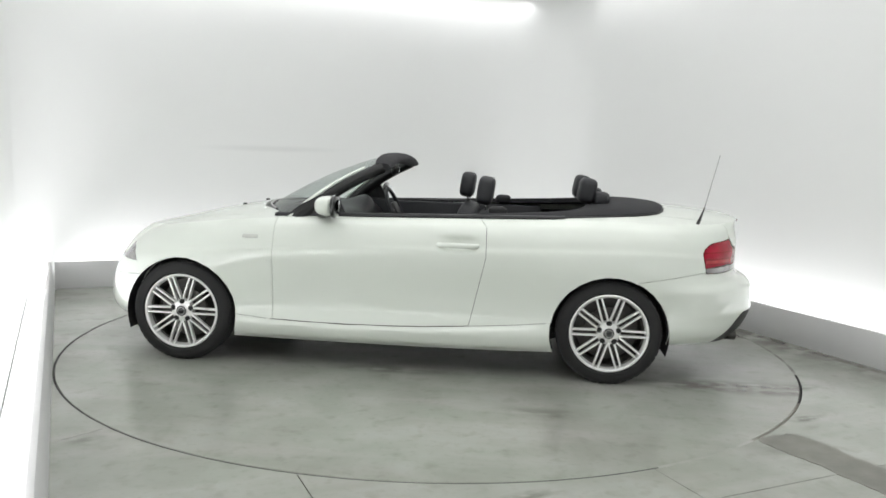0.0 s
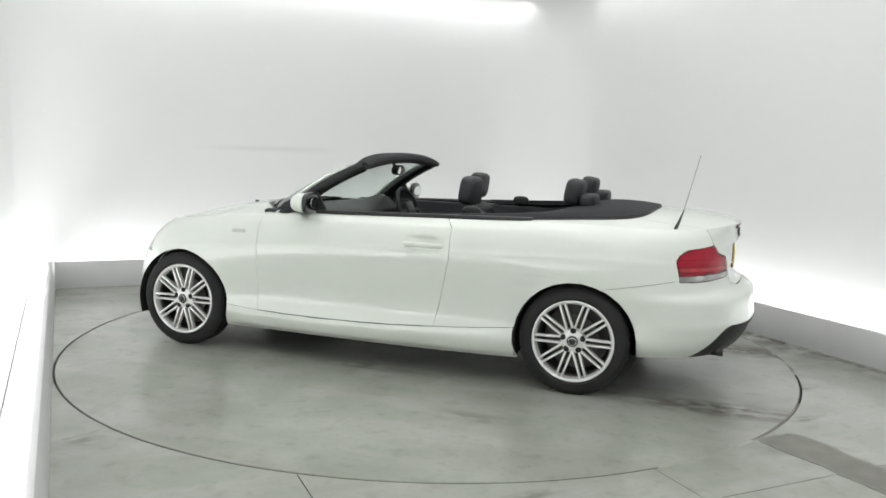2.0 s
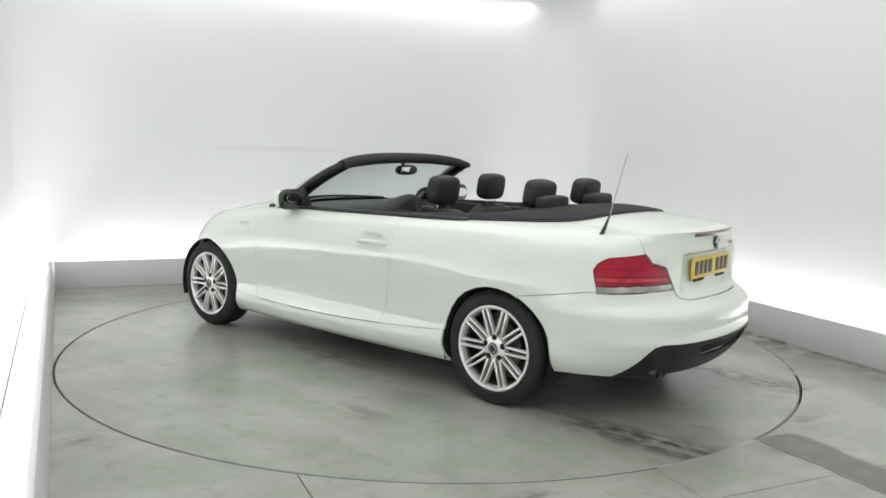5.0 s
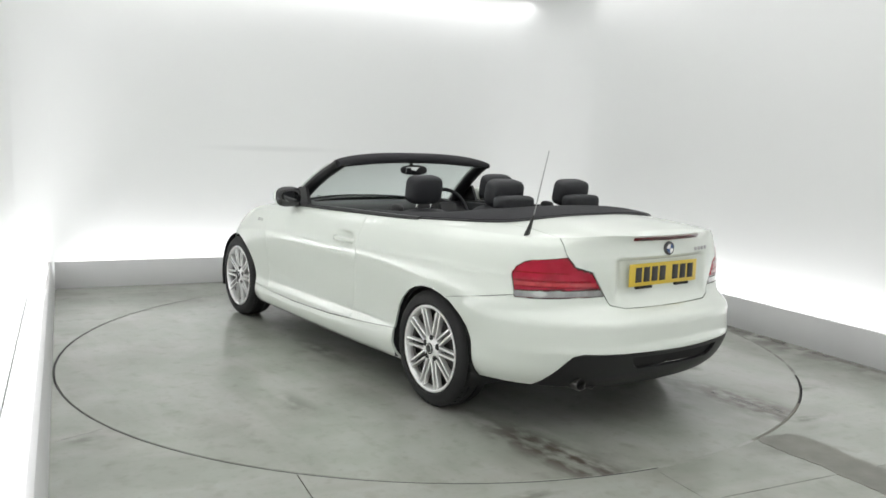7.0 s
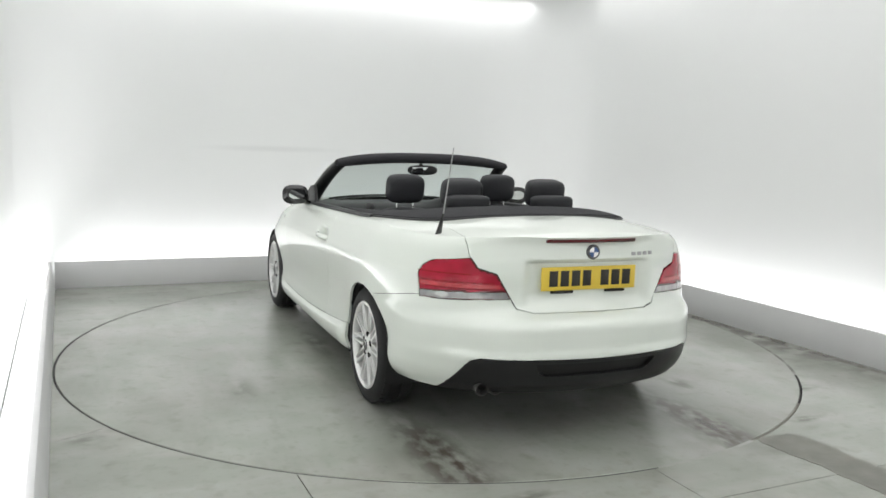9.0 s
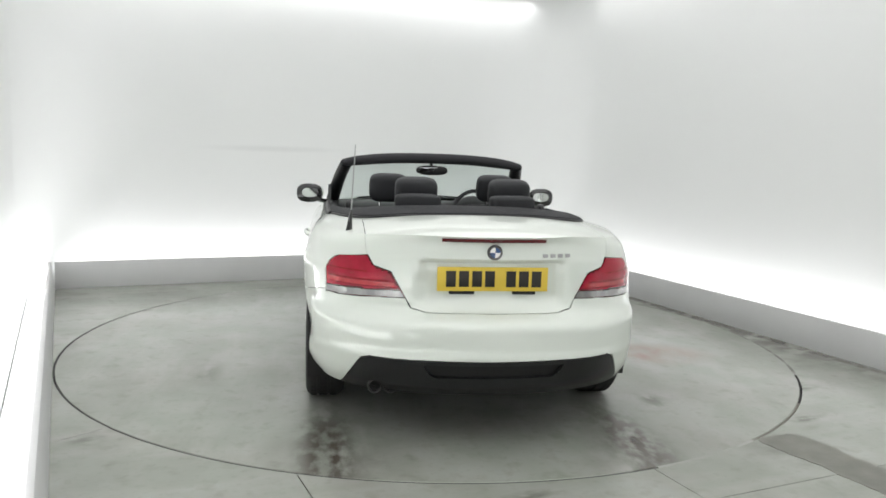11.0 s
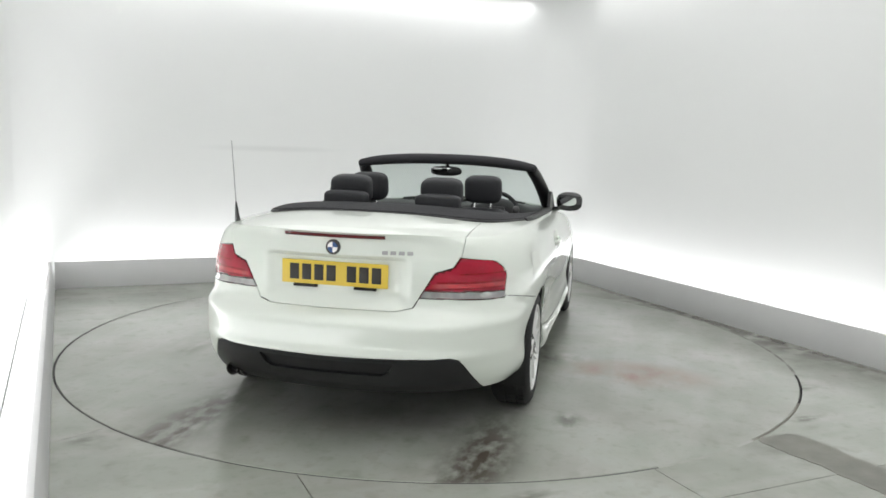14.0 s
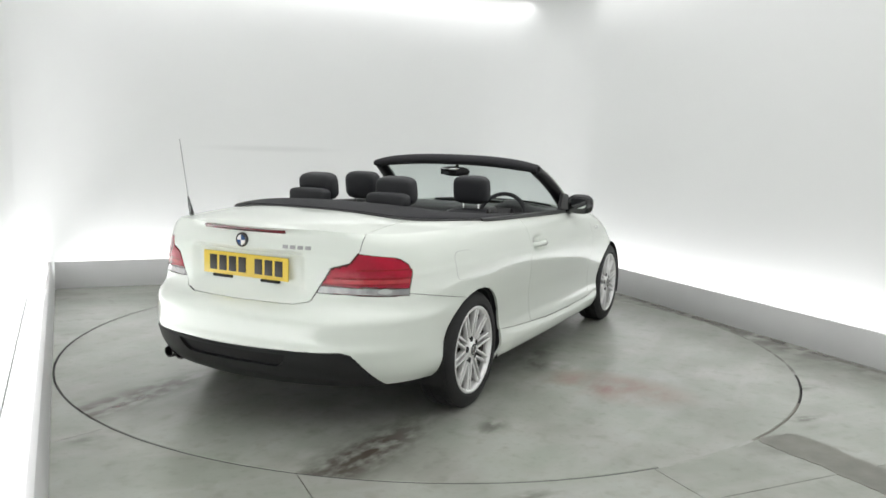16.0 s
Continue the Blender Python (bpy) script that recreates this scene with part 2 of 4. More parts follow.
def booth():
    w = GAPW
    x0, x1, y0, y1 = A0 - w, A1 + w, B0 - w, B1 + w
    t, top = 0.12, CEIL_H
    # walls with rounded corners, each running to the middle of its bends
    r, n = 0.88, 16
    # the south wall is unseen behind the camera, added to close the booth
    for nm, turn, near_wall in (("wall_east", 0, x1), ("wall_north", 90, y1), ("wall_west", 180, -x0), ("wall_south", 270, -y0)):
        lo, hi = {0: (y0, y1), 90: (-x1, -x0), 180: (-y1, -y0), 270: (x0, x1)}[turn]
        bm = bmesh.new()
        line = []
        for k in range(n + 1):
            q = radians(45 - 45 * k / n)
            line.append((near_wall - r + r * math.cos(q), lo + r - r * math.sin(q), math.cos(q), -math.sin(q)))
        for k in range(n + 1):
            q = radians(45 * k / n)
            line.append((near_wall - r + r * math.cos(q), hi - r + r * math.sin(q), math.cos(q), math.sin(q)))
        cols = [[bm.verts.new((px + nx * d, py + ny * d, z)) for d, z in ((0, -0.12), (0, top), (t, top), (t, -0.12))] for px, py, nx, ny in line]
        for p, q in zip(cols, cols[1:]):
            for k in range(4):
                bm.faces.new((p[k], p[(k + 1) % 4], q[(k + 1) % 4], q[k]))
        bm.faces.new(cols[0])
        bm.faces.new(cols[-1][::-1])
        bmesh.ops.recalc_face_normals(bm, faces=bm.faces[:])
        ob = part(nm, bm, STREAKED if turn == 90 else WALL)
        ob.matrix_basis = ROOM @ pose(0, 0, 0, 0, 0, turn)
        tagged(ob, "plain white booth wall with rounded corners, lit from below", "wall", kind="structure")
    slab("ceiling", x0 - t, x1 + t, y0 - t, y1 + t, top + 0.002, top + 0.12, WALL, "white booth ceiling", "ceiling")
    # plinth boards before the hidden tubes
    b = 0.028
    slab("plinth_north", A0 - b, A1 + b, B1, B1 + b, 0, PLINTH_H, PLINTH, "low grey-white plinth board hiding the tube lights", "plinth", 0.003)
    slab("plinth_east", A1, A1 + b, B0, B1 - 0.002, 0, PLINTH_H, PLINTH, "low grey-white plinth board hiding the tube lights", "plinth", 0.003)
    west_skew = Matrix(((1, -0.0150, -0.11, 0.013), (0, 1, 0, 0), (0, 0, 1, 0), (0, 0, 0, 1)))
    west = slab("plinth_west", A0 - b, A0, B0, B1 - 0.002, 0, PLINTH_H, PLINTH, "low grey-white plinth board hiding the tube lights", "plinth", 0.003)
    west.data.transform(west_skew)
    # trough floors; the west one shows the joint between its two boards
    slab("trough_north", x0, x1, B1 + b, y1, -0.04, 0.004, WALL, "white trough floor behind the plinth", "trough")
    slab("trough_east", A1 + b, x1, B0, B1 + b, -0.04, 0.004, WALL, "white trough floor behind the plinth", "trough")
    tw = slab("trough_west", A0 - 0.206, A0 - b + 0.03, B0, B1 + b, -0.04, 0.004, WALL, "white trough floor behind the plinth", "trough")
    to = slab("trough_west_outer", x0 - 0.06, A0 - 0.2155, B0, B1 + b, -0.04, 0.004, WALL, "white trough floor behind the plinth", "trough")
    for o in (tw, to):
        o.data.transform(Matrix(((1, -0.0108, 0, 0), (0, 1, 0, 0), (0, 0, 1, 0), (0, 0, 0, 1))))
    cover_strip()


def soft_step(x, a, b):
    t = min(1.0, max(0.0, (x - a) / (b - a)))
    return t * t * (3 - 2 * t)


def cover_strip():
    """Worn strip let into the floor, its edges broken away."""
    rnd = random.Random(7)
    n = 26
    bm = bmesh.new()
    rows = []
    for k in range(n + 1):
        q = k / n
        y = -2.33 - 0.95 * q
        lo = 0.745 + rnd.uniform(-0.010, 0.010) + 0.025 * soft_step(q, 0.22, 0.3)
        hi = 1.015 + rnd.uniform(-0.012, 0.012) + 0.02 * q
        if k == 0:
            lo, hi = lo + 0.05, hi - 0.02
        rows.append([bm.verts.new((lo + (hi - lo) * j / 6, y + (rnd.uniform(-0.02, 0.02) if k == 0 else 0), 0.0022)) for j in range(7)])
    for p, q in zip(rows, rows[1:]):
        for j in range(6):
            bm.faces.new((p[j], q[j], q[j + 1], p[j + 1]))
    thick(bm, 0.012)
    bmesh.ops.recalc_face_normals(bm, faces=bm.faces[:])
    ob = part("floor_cover", bm, COVER)
    ob.matrix_basis = ROOM
    tagged(ob, "worn dark grey cover strip with broken edges let into the floor", "floor cover", kind="structure")


def floor():
    """One sheet round the turntable, cut into plates."""
    n, r, dep = 160, R_TABLE + 0.008, 0.02
    bm = bmesh.new()
    x0, x1, y0, y1 = A0 - 0.05, A1 + 0.05, B0 - 0.05, B1 + 0.05
    inner, outer = [], []
    rot = Matrix.Rotation(-radians(TURN), 3, "Z")
    for k in range(n):
        a = 2 * math.pi * k / n
        c, s = math.cos(a), math.sin(a)
        tt = min((x1 if c > 0 else x0) / c if abs(c) > 1e-9 else 1e9, (y1 if s > 0 else y0) / s if abs(s) > 1e-9 else 1e9)
        inner.append(bm.verts.new((r * c, r * s, 0)))
        outer.append(bm.verts.new((tt * c, tt * s, 0)))
    for k in range(n):
        bm.faces.new((inner[k], outer[k], outer[(k + 1) % n], inner[(k + 1) % n]))
    south = lambda c: c.y < -1.2
    for px in (-1.478, 0.016):
        cut(bm, [((px, 0, 0), (1, 0, 0))], south)
    cut(bm, [((0, -2.80, 0), (0, 1, 0))], lambda c: True)
    cells = {}
    for f in bm.faces:
        c = f.calc_center_median()
        key = ("rest",)
        if c.y < -1.2:
            key = (sum(c.x > px for px in (-1.478, 0.016)), c.y > -2.80)
        cells.setdefault(key, []).append(f)
    root = None
    for key, fs in sorted(cells.items(), key=lambda kv: len(kv[0])):
        s = take(bm, fs)
        if key != ("rest",):
            shrink(s, 0.0025)
        thick(s, dep)
        bmesh.ops.recalc_face_normals(s, faces=s.faces[:])
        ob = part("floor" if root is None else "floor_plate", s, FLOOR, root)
        if root is None:
            root = tagged(ob, "smooth grey painted floor with scuffs and joints", "floor", kind="structure")
            root.matrix_basis = ROOM
    bm.free()
    bm = bmesh.new()
    bmesh.ops.create_circle(bm, cap_ends=True, radius=R_TABLE + 0.6, segments=64)
    bmesh.ops.translate(bm, verts=bm.verts[:], vec=(0, 0, -0.06))
    box(bm, A0 - 0.3, A1 + 0.3, B0 - 0.3, B1 + 0.3, -0.12, -0.07, m=ROOM)
    # the seal round the turntable: open and black, grimy, or packed with dust
    for a0, a1, mat, top, text in ((105, 295, DARK, -0.003, "black open seal round the turntable"), (295, 311, FLOOR, 0.0005, "seal packed with grey dust"),
                                   (311, 330, GRIME, -0.0015, "grimy half-filled seal"), (330, 345, DARK, -0.003, "black open seal round the turntable"),
                                   (345, 465, FLOOR, 0.0005, "seal packed with grey dust")):
        ring, n = bmesh.new(), int((a1 - a0) / 2)
        lap = 0.005 if top > 0 else 0.0
        rows = [[ring.verts.new((q * math.cos(radians(a0 + (a1 - a0) * k / n)), q * math.sin(radians(a0 + (a1 - a0) * k / n)), z)) for k in range(n + 1)]
                for q, z in ((R_TABLE - 0.003 - lap, -0.03 if not lap else 0.0002), (R_TABLE - 0.003, top), (R_TABLE + 0.0075, top), (R_TABLE + 0.0075 + lap, -0.03 if not lap else 0.0002))]
        for p, q in zip(rows, rows[1:]):
            for k in range(n):
                ring.faces.new((p[k], q[k], q[k + 1], p[k + 1]))
        bmesh.ops.recalc_face_normals(ring, faces=ring.faces[:])
        tagged(part("turntable_seal", ring, mat), text, "seal", kind="structure")
    tagged(part("floor_base", bm, DARK), "dark pit under the turntable and floor joints", "floor base", kind="structure")


def patchy_floor(name, patches):
    """Grey floor paint with scuffs and soft coloured patches, the brown tyre marks behind the car among them."""
    m = material(name, (0.300, 0.318, 0.278), 0.23, vary=0.06, scale=1.2, bump=0.06, bump_scale=60, spec=0.5)
    nt = m.node_tree
    b = nt.nodes["Principled BSDF"]
    co = nt.nodes.new("ShaderNodeTexCoord")
    base = b.inputs["Base Color"].links[0].from_socket

    def noise_mask(scale, lo, hi, detail=4, stretch=(1, 1, 1), loc=(0, 0, 0)):
        mp, n, r = nt.nodes.new("ShaderNodeMapping"), nt.nodes.new("ShaderNodeTexNoise"), nt.nodes.new("ShaderNodeMapRange")
        mp.inputs["Scale"].default_value, mp.inputs["Location"].default_value = stretch, loc
        n.inputs["Scale"].default_value, n.inputs["Detail"].default_value, n.inputs["Roughness"].default_value = scale, detail, 0.5
        r.inputs["From Min"].default_value, r.inputs["From Max"].default_value = lo, hi
        nt.links.new(co.outputs["Object"], mp.inputs["Vector"])
        nt.links.new(mp.outputs["Vector"], n.inputs["Vector"])
        nt.links.new(n.outputs["Fac"], r.inputs["Value"])
        return r.outputs["Result"]

    def spot(centre, size, soft=0.6):
        """1 inside an ellipse, fading out at its edge."""
        mp, g, r = nt.nodes.new("ShaderNodeMapping"), nt.nodes.new("ShaderNodeVectorMath"), nt.nodes.new("ShaderNodeMapRange")
        mp.inputs["Location"].default_value = [-c / s for c, s in zip(centre, size)]
        mp.inputs["Scale"].default_value = [1 / s for s in size]
        g.operation = "LENGTH"
        r.interpolation_type = "SMOOTHSTEP"
        r.inputs["From Min"].default_value, r.inputs["From Max"].default_value = 1.0, 1.0 - soft
        nt.links.new(co.outputs["Object"], mp.inputs["Vector"])
        nt.links.new(mp.outputs["Vector"], g.inputs[0])
        nt.links.new(g.outputs["Value"], r.inputs["Value"])
        return r.outputs["Result"]

    def times(*socks):
        out = socks[0]
        for s in socks[1:]:
            t = nt.nodes.new("ShaderNodeMath")
            t.operation = "MULTIPLY"
            for k, q in enumerate((out, s)):
                if isinstance(q, float):
                    t.inputs[k].default_value = q
                else:
                    nt.links.new(q, t.inputs[k])
            out = t.outputs[0]
        return out

    def lay(fac, colour):
        nonlocal base
        mix = nt.nodes.new("ShaderNodeMix")
        mix.data_type = "RGBA"
        mix.inputs[7].default_value = (*colour, 1)
        nt.links.new(fac, mix.inputs[0])
        nt.links.new(base, mix.inputs[6])
        base = mix.outputs[2]

    lay(times(noise_mask(2.0, 0.42, 0.74), 0.55), (0.43, 0.425, 0.40))
    lay(times(noise_mask(1.6, 0.45, 0.74, loc=(3, 1, 0)), 0.5), (0.205, 0.198, 0.172))
    lay(times(noise_mask(3.0, 0.50, 0.75, stretch=(0.35, 1.6, 1), loc=(7, 2, 0)), 0.45), (0.40, 0.395, 0.37))
    lay(times(noise_mask(9.0, 0.56, 0.80, loc=(1, 5, 0)), 0.35), (0.15, 0.14, 0.115))
    lay(times(noise_mask(26, 0.55, 0.85), 0.22), (0.12, 0.12, 0.10))
    for centre, size, strength, colour, grain in patches:
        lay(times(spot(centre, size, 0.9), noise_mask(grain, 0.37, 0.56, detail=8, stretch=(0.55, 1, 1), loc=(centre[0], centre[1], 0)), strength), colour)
    nt.links.new(base, b.inputs["Base Color"])
    return m


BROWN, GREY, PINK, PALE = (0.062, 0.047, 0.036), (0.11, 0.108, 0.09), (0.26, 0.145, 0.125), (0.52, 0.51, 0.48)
FLOOR = patchy_floor("grey_floor_paint", [((-2.29, -1.26, 0), (0.13, 0.10, 1), 0.6, GREY, 14), ((0.75, -2.45, 0), (0.25, 0.35, 1), 0.4, GREY, 6), ((2.0, -1.0, 0), (0.5, 0.8, 1), 0.4, GREY, 5),
                                         # grey, then brown bands towards the foot of the east plinth
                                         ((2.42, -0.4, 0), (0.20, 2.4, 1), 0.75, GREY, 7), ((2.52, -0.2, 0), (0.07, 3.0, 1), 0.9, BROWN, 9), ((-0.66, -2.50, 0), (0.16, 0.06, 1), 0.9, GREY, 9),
                                         # pale patch last: reflected glow of the east wall, put into the floor colour
                                         ((1.7, -1.75, 0), (0.25, 0.12, 1), 0.6, GREY, 9), ((1.25, -2.2, 0), (0.16, 0.06, 1), 0.8, GREY, 16), ((1.85, -1.2, 0), (0.5, 0.35, 1), 0.6, PALE, 4)])
TABLE_PAINT = patchy_floor("turntable_paint", [((-0.95 - TX, 0.74, 0), (0.95, 0.20, 1), 0.95, BROWN, 13), ((-0.95 - TX, -0.74, 0), (0.95, 0.22, 1), 0.95, BROWN, 13),
                                              ((-1.0 - TX, 0.70, 0), (1.1, 0.34, 1), 0.45, GREY, 5), ((-1.0 - TX, -0.72, 0), (1.1, 0.36, 1), 0.5, GREY, 5),
                                              ((1.3 - TX, 0.80, 0), (0.55, 0.12, 1), 0.6, GREY, 8), ((1.2 - TX, -0.80, 0), (0.6, 0.14, 1), 0.6, GREY, 8), ((0.4 - TX, 1.45, 0), (0.35, 0.12, 1), 0.5, GREY, 8),
                                              ((-0.40, -1.41, 0), (0.40, 0.66, 1), 0.85, PINK, 3.2), ((-0.12, -1.02, 0), (0.16, 0.18, 1), 0.8, PALE, 6), ((-0.19, -0.89, 0), (0.22, 0.14, 1), 0.7, GREY, 9),
                                              ((-1.40, -1.09, 0), (0.20, 0.10, 1), 0.8, GREY, 14)])


def turntable():
    bm = bmesh.new()
    n = 160
    prof = [(0.0, 0.0), (R_TABLE - 0.007, 0.0), (R_TABLE - 0.0035, -0.003), (R_TABLE - 0.0035, -0.05)]
    rings = [[bm.verts.new((r * math.cos(2 * math.pi * k / n), r * math.sin(2 * math.pi * k / n), z)) for k in range(n)] for r, z in prof[1:]]
    bm.faces.new(rings[0])
    for a, b in zip(rings, rings[1:]):
        for k in range(n):
            bm.faces.new((a[k], b[k], b[(k + 1) % n], a[(k + 1) % n]))
    ob = part("turntable", bm, TABLE_PAINT, angle=20)
    return tagged(ob, "round grey turntable flush with the floor, with brown tyre marks", "turntable")


# ---- the car: x forward from the rear axle, y to its left, z up ----
car = new("convertible_car")
tagged(car, "white two-door convertible with its black roof folded down, on the turntable", "car")
CAR_SHIFT = Matrix.Translation((-TX, -TY, 0))

HUB_Z, TYRE_R, ARCH_R = 0.315, 0.316, 0.352
WHEELBASE = 2.66
Z_BOTTOM = [(-1.0, 0.250), (-0.4, 0.25), (0.3, 0.172), (2.35, 0.165), (2.9, 0.19), (3.5, 0.22)]
Z_SHOULDER = [(-1.0, 0.84), (-0.85, 0.875), (-0.7, 0.912), (-0.4, 0.950), (0.0, 0.972), (0.7, 0.960), (1.3, 0.945), (1.95, 0.924), (2.4, 0.885), (2.9, 0.79), (3.2, 0.71), (3.45, 0.62)]
Z_CENTRE = [(-1.0, 0.985), (-0.87, 0.99), (-0.80, 1.012), (-0.6, 1.035), (-0.35, 1.05), (0.3, 1.06), (1.6, 1.03), (2.1, 0.995), (2.46, 0.958), (2.86, 0.872), (3.19, 0.785), (3.35, 0.71), (3.45, 0.64)]
# up the side, as shares of the height: half width; and the ends of the car seen from the side
HALF = [(0.0, 0.815), (0.05, 0.850), (0.13, 0.872), (0.20, 0.868), (0.28, 0.857), (0.40, 0.855), (0.52, 0.867), (0.66, 0.884), (0.765, 0.889), (0.80, 0.881), (0.86, 0.870), (0.92, 0.852), (0.965, 0.828), (1.0, 0.785)]
BUMPER_HALF = [(0.0, 0.832), (0.08, 0.862), (0.2, 0.869), (0.36, 0.872), (0.48, 0.871), (0.62, 0.870)]
REAR = [(0.0, -0.87), (0.06, -0.915), (0.14, -0.952), (0.22, -0.978), (0.258, -0.987), (0.285, -0.986), (0.31, -0.981), (0.34, -0.979), (0.40, -0.977), (0.450, -0.974), (0.478, -0.962), (0.508, -0.930), (0.532, -0.888), (0.57, -0.866), (0.68, -0.864), (0.84, -0.866), (0.88, -0.858), (0.95, -0.853), (1.0, -0.868)]
REAR_CORNER = [(0.0, -0.87), (0.14, -0.925), (0.22, -0.944), (0.258, -0.951), (0.285, -0.950), (0.31, -0.947), (0.34, -0.945), (0.40, -0.944), (0.450, -0.942), (0.478, -0.935), (0.508, -0.918), (0.535, -0.898), (0.58, -0.888), (0.8, -0.872), (1.0, -0.868)]
FRONT = [(0.0, 3.38), (0.10, 3.43), (0.22, 3.45), (0.38, 3.45), (0.56, 3.42), (0.74, 3.36), (0.86, 3.30), (0.94, 3.24), (1.0, 3.16)]


def side_point(s, v):
    """s: -1 at the rear centre to 1 at the front centre; v: 0 at the bottom edge to 1 at the shoulder."""
    w, xr, xf = spline(v, HALF), spline(v, REAR), spline(v, FRONT)
    mid = 1.1
    if s < 0:
        a = -s
        xr += (spline(v, REAR_CORNER) - xr) * (1 - soft_step(a, 0.88, 0.985))
        x = mid + a * (xr - mid)
        y = w * max(0.0, 1 - a ** 8.6) ** (1 / 2.1)
        y *= 1 - 0.042 * soft_step(a, 0.55, 0.92) * soft_step(v, 0.45, 0.75)
    else:
        a = s
        x = mid + a * (xf - mid)
        y = w * max(0.0, 1 - a ** 7) ** (1 / 2.0)
        y *= 1 - 0.10 * max(0.0, a - 0.5) ** 2 / 0.25
    zb = spline(x, Z_BOTTOM)
    zt = top_height(x, y)
    z = zb + (zt - zb) * v
    # flared arches
    for cx in (0.0, WHEELBASE):
        y += 0.021 * math.exp(-((x - cx) / 0.40) ** 2) * soft_step(v, 0.22, 0.45) * (1 - soft_step(z, 0.56, 0.86)) * (abs(y) > 0.5)
    # ledge along the sill
    sill_top = 0.289 + 0.05 * ((x - 1.65) / 1.1) ** 2
    y += 0.017 * soft_step(x, 0.36, 0.5) * (1 - soft_step(x, 2.18, 2.32)) * (1 - soft_step(z, sill_top - 0.028, sill_top - 0.006)) * soft_step(v, 0.0, 0.05)
    # sides of the rear bumper: nearly flat, with a slight crease
    if s < 0 and y > 0.30 and v < 0.62:
        k = soft_step(-x, 0.30, 0.55) * (1 - soft_step(v, 0.48, 0.62))
        y *= 1 + k * (spline(v, BUMPER_HALF) / w - 1)
        y += k * 0.003 * math.exp(-((z - 0.585) / 0.022) ** 2)
    # cup behind the door handle
    y -= 0.028 * math.exp(-((x - 0.922) / 0.090) ** 4) * math.exp(-((z - 0.818) / 0.038) ** 4) * (y > 0.7)
    # recess for the number plate
    if s < -0.5:
        x += 0.034 * (1 - soft_step(abs(y), 0.30, 0.36)) * soft_step(z, 0.64, 0.72) * (1 - soft_step(z, 0.868, 0.884))
    return Vector((x, y, z))


def top_height(x, y):
    zs, zc = spline(x, Z_SHOULDER), spline(x, Z_CENTRE)
    return zc - (zc - zs) * min(1.0, abs(y) / 0.80) ** 2.6


def ease(u):
    """Denser towards both ends."""
    t = 2 * u - 1
    sgn = -1 if t < 0 else 1
    return sgn * (1 - (1 - abs(t)) ** 2.2)


def half_shell():
    def f(u, v):
        s = ease(u)
        if v <= 0.6:
            return side_point(s, v / 0.6)
        p = side_point(s, 1.0)
        k = (v - 0.6) / 0.4
        y = p.y * (1 - k)
        return Vector((p.x, y, top_height(p.x, y)))
    return grid(f, 210, 120)


def disc_planes(cx, cz, r, n=28):
    return [((cx + r * math.cos(2 * math.pi * k / n), 0, cz + r * math.sin(2 * math.pi * k / n)), (math.cos(2 * math.pi * k / n), 0, math.sin(2 * math.pi * k / n))) for k in range(n)]


def line_planes(pts, u, v, inside):
    """Planes along the edges of a convex outline in the axes u and v, facing away from the inside point."""
    out = []
    for (a0, b0), (a1, b1) in zip(pts, pts[1:] + pts[:1]):
        n2 = (b1 - b0, a0 - a1)
        if n2[0] * (inside[0] - a0) + n2[1] * (inside[1] - b0) > 0:
            n2 = (-n2[0], -n2[1])
        c, n = [0, 0, 0], [0, 0, 0]
        c[u], c[v], n[u], n[v] = a0, b0, n2[0], n2[1]
        out.append((c, n))
    return out


def copy_faces(faces):
    out, made = bmesh.new(), {}
    for f in faces:
        for v in f.verts:
            if v not in made:
                made[v] = out.verts.new(v.co)
        out.faces.new([made[v] for v in f.verts])
    return out


def car_panel(name, bm, mat=None, label="", gap=0.003, depth=0.014, both=True):
    bmesh.ops.remove_doubles(bm, verts=bm.verts[:], dist=0.0006)
    bm.normal_update()
    normals = [v.normal.copy() for v in bm.verts]
    shrink(bm, gap)
    flip = Matrix.Diagonal((1, -1, 1))
    for k, q in enumerate([bm] + ([mirrored(bm)] if both else [])):
        if depth:
            thick(q, depth, {v: flip @ n if k else n for v, n in zip(q.verts, normals)})
        bmesh.ops.transform(q, matrix=CAR_SHIFT, verts=q.verts[:])
        ob = part(name, q, mat or PAINT, car, label, angle=40)
    return ob


def car_part(name, bm, mat, parent=None, label="", angle=35):
    bmesh.ops.transform(bm, matrix=CAR_SHIFT, verts=bm.verts[:])
    return part(name, bm, mat, parent or car, label, angle)


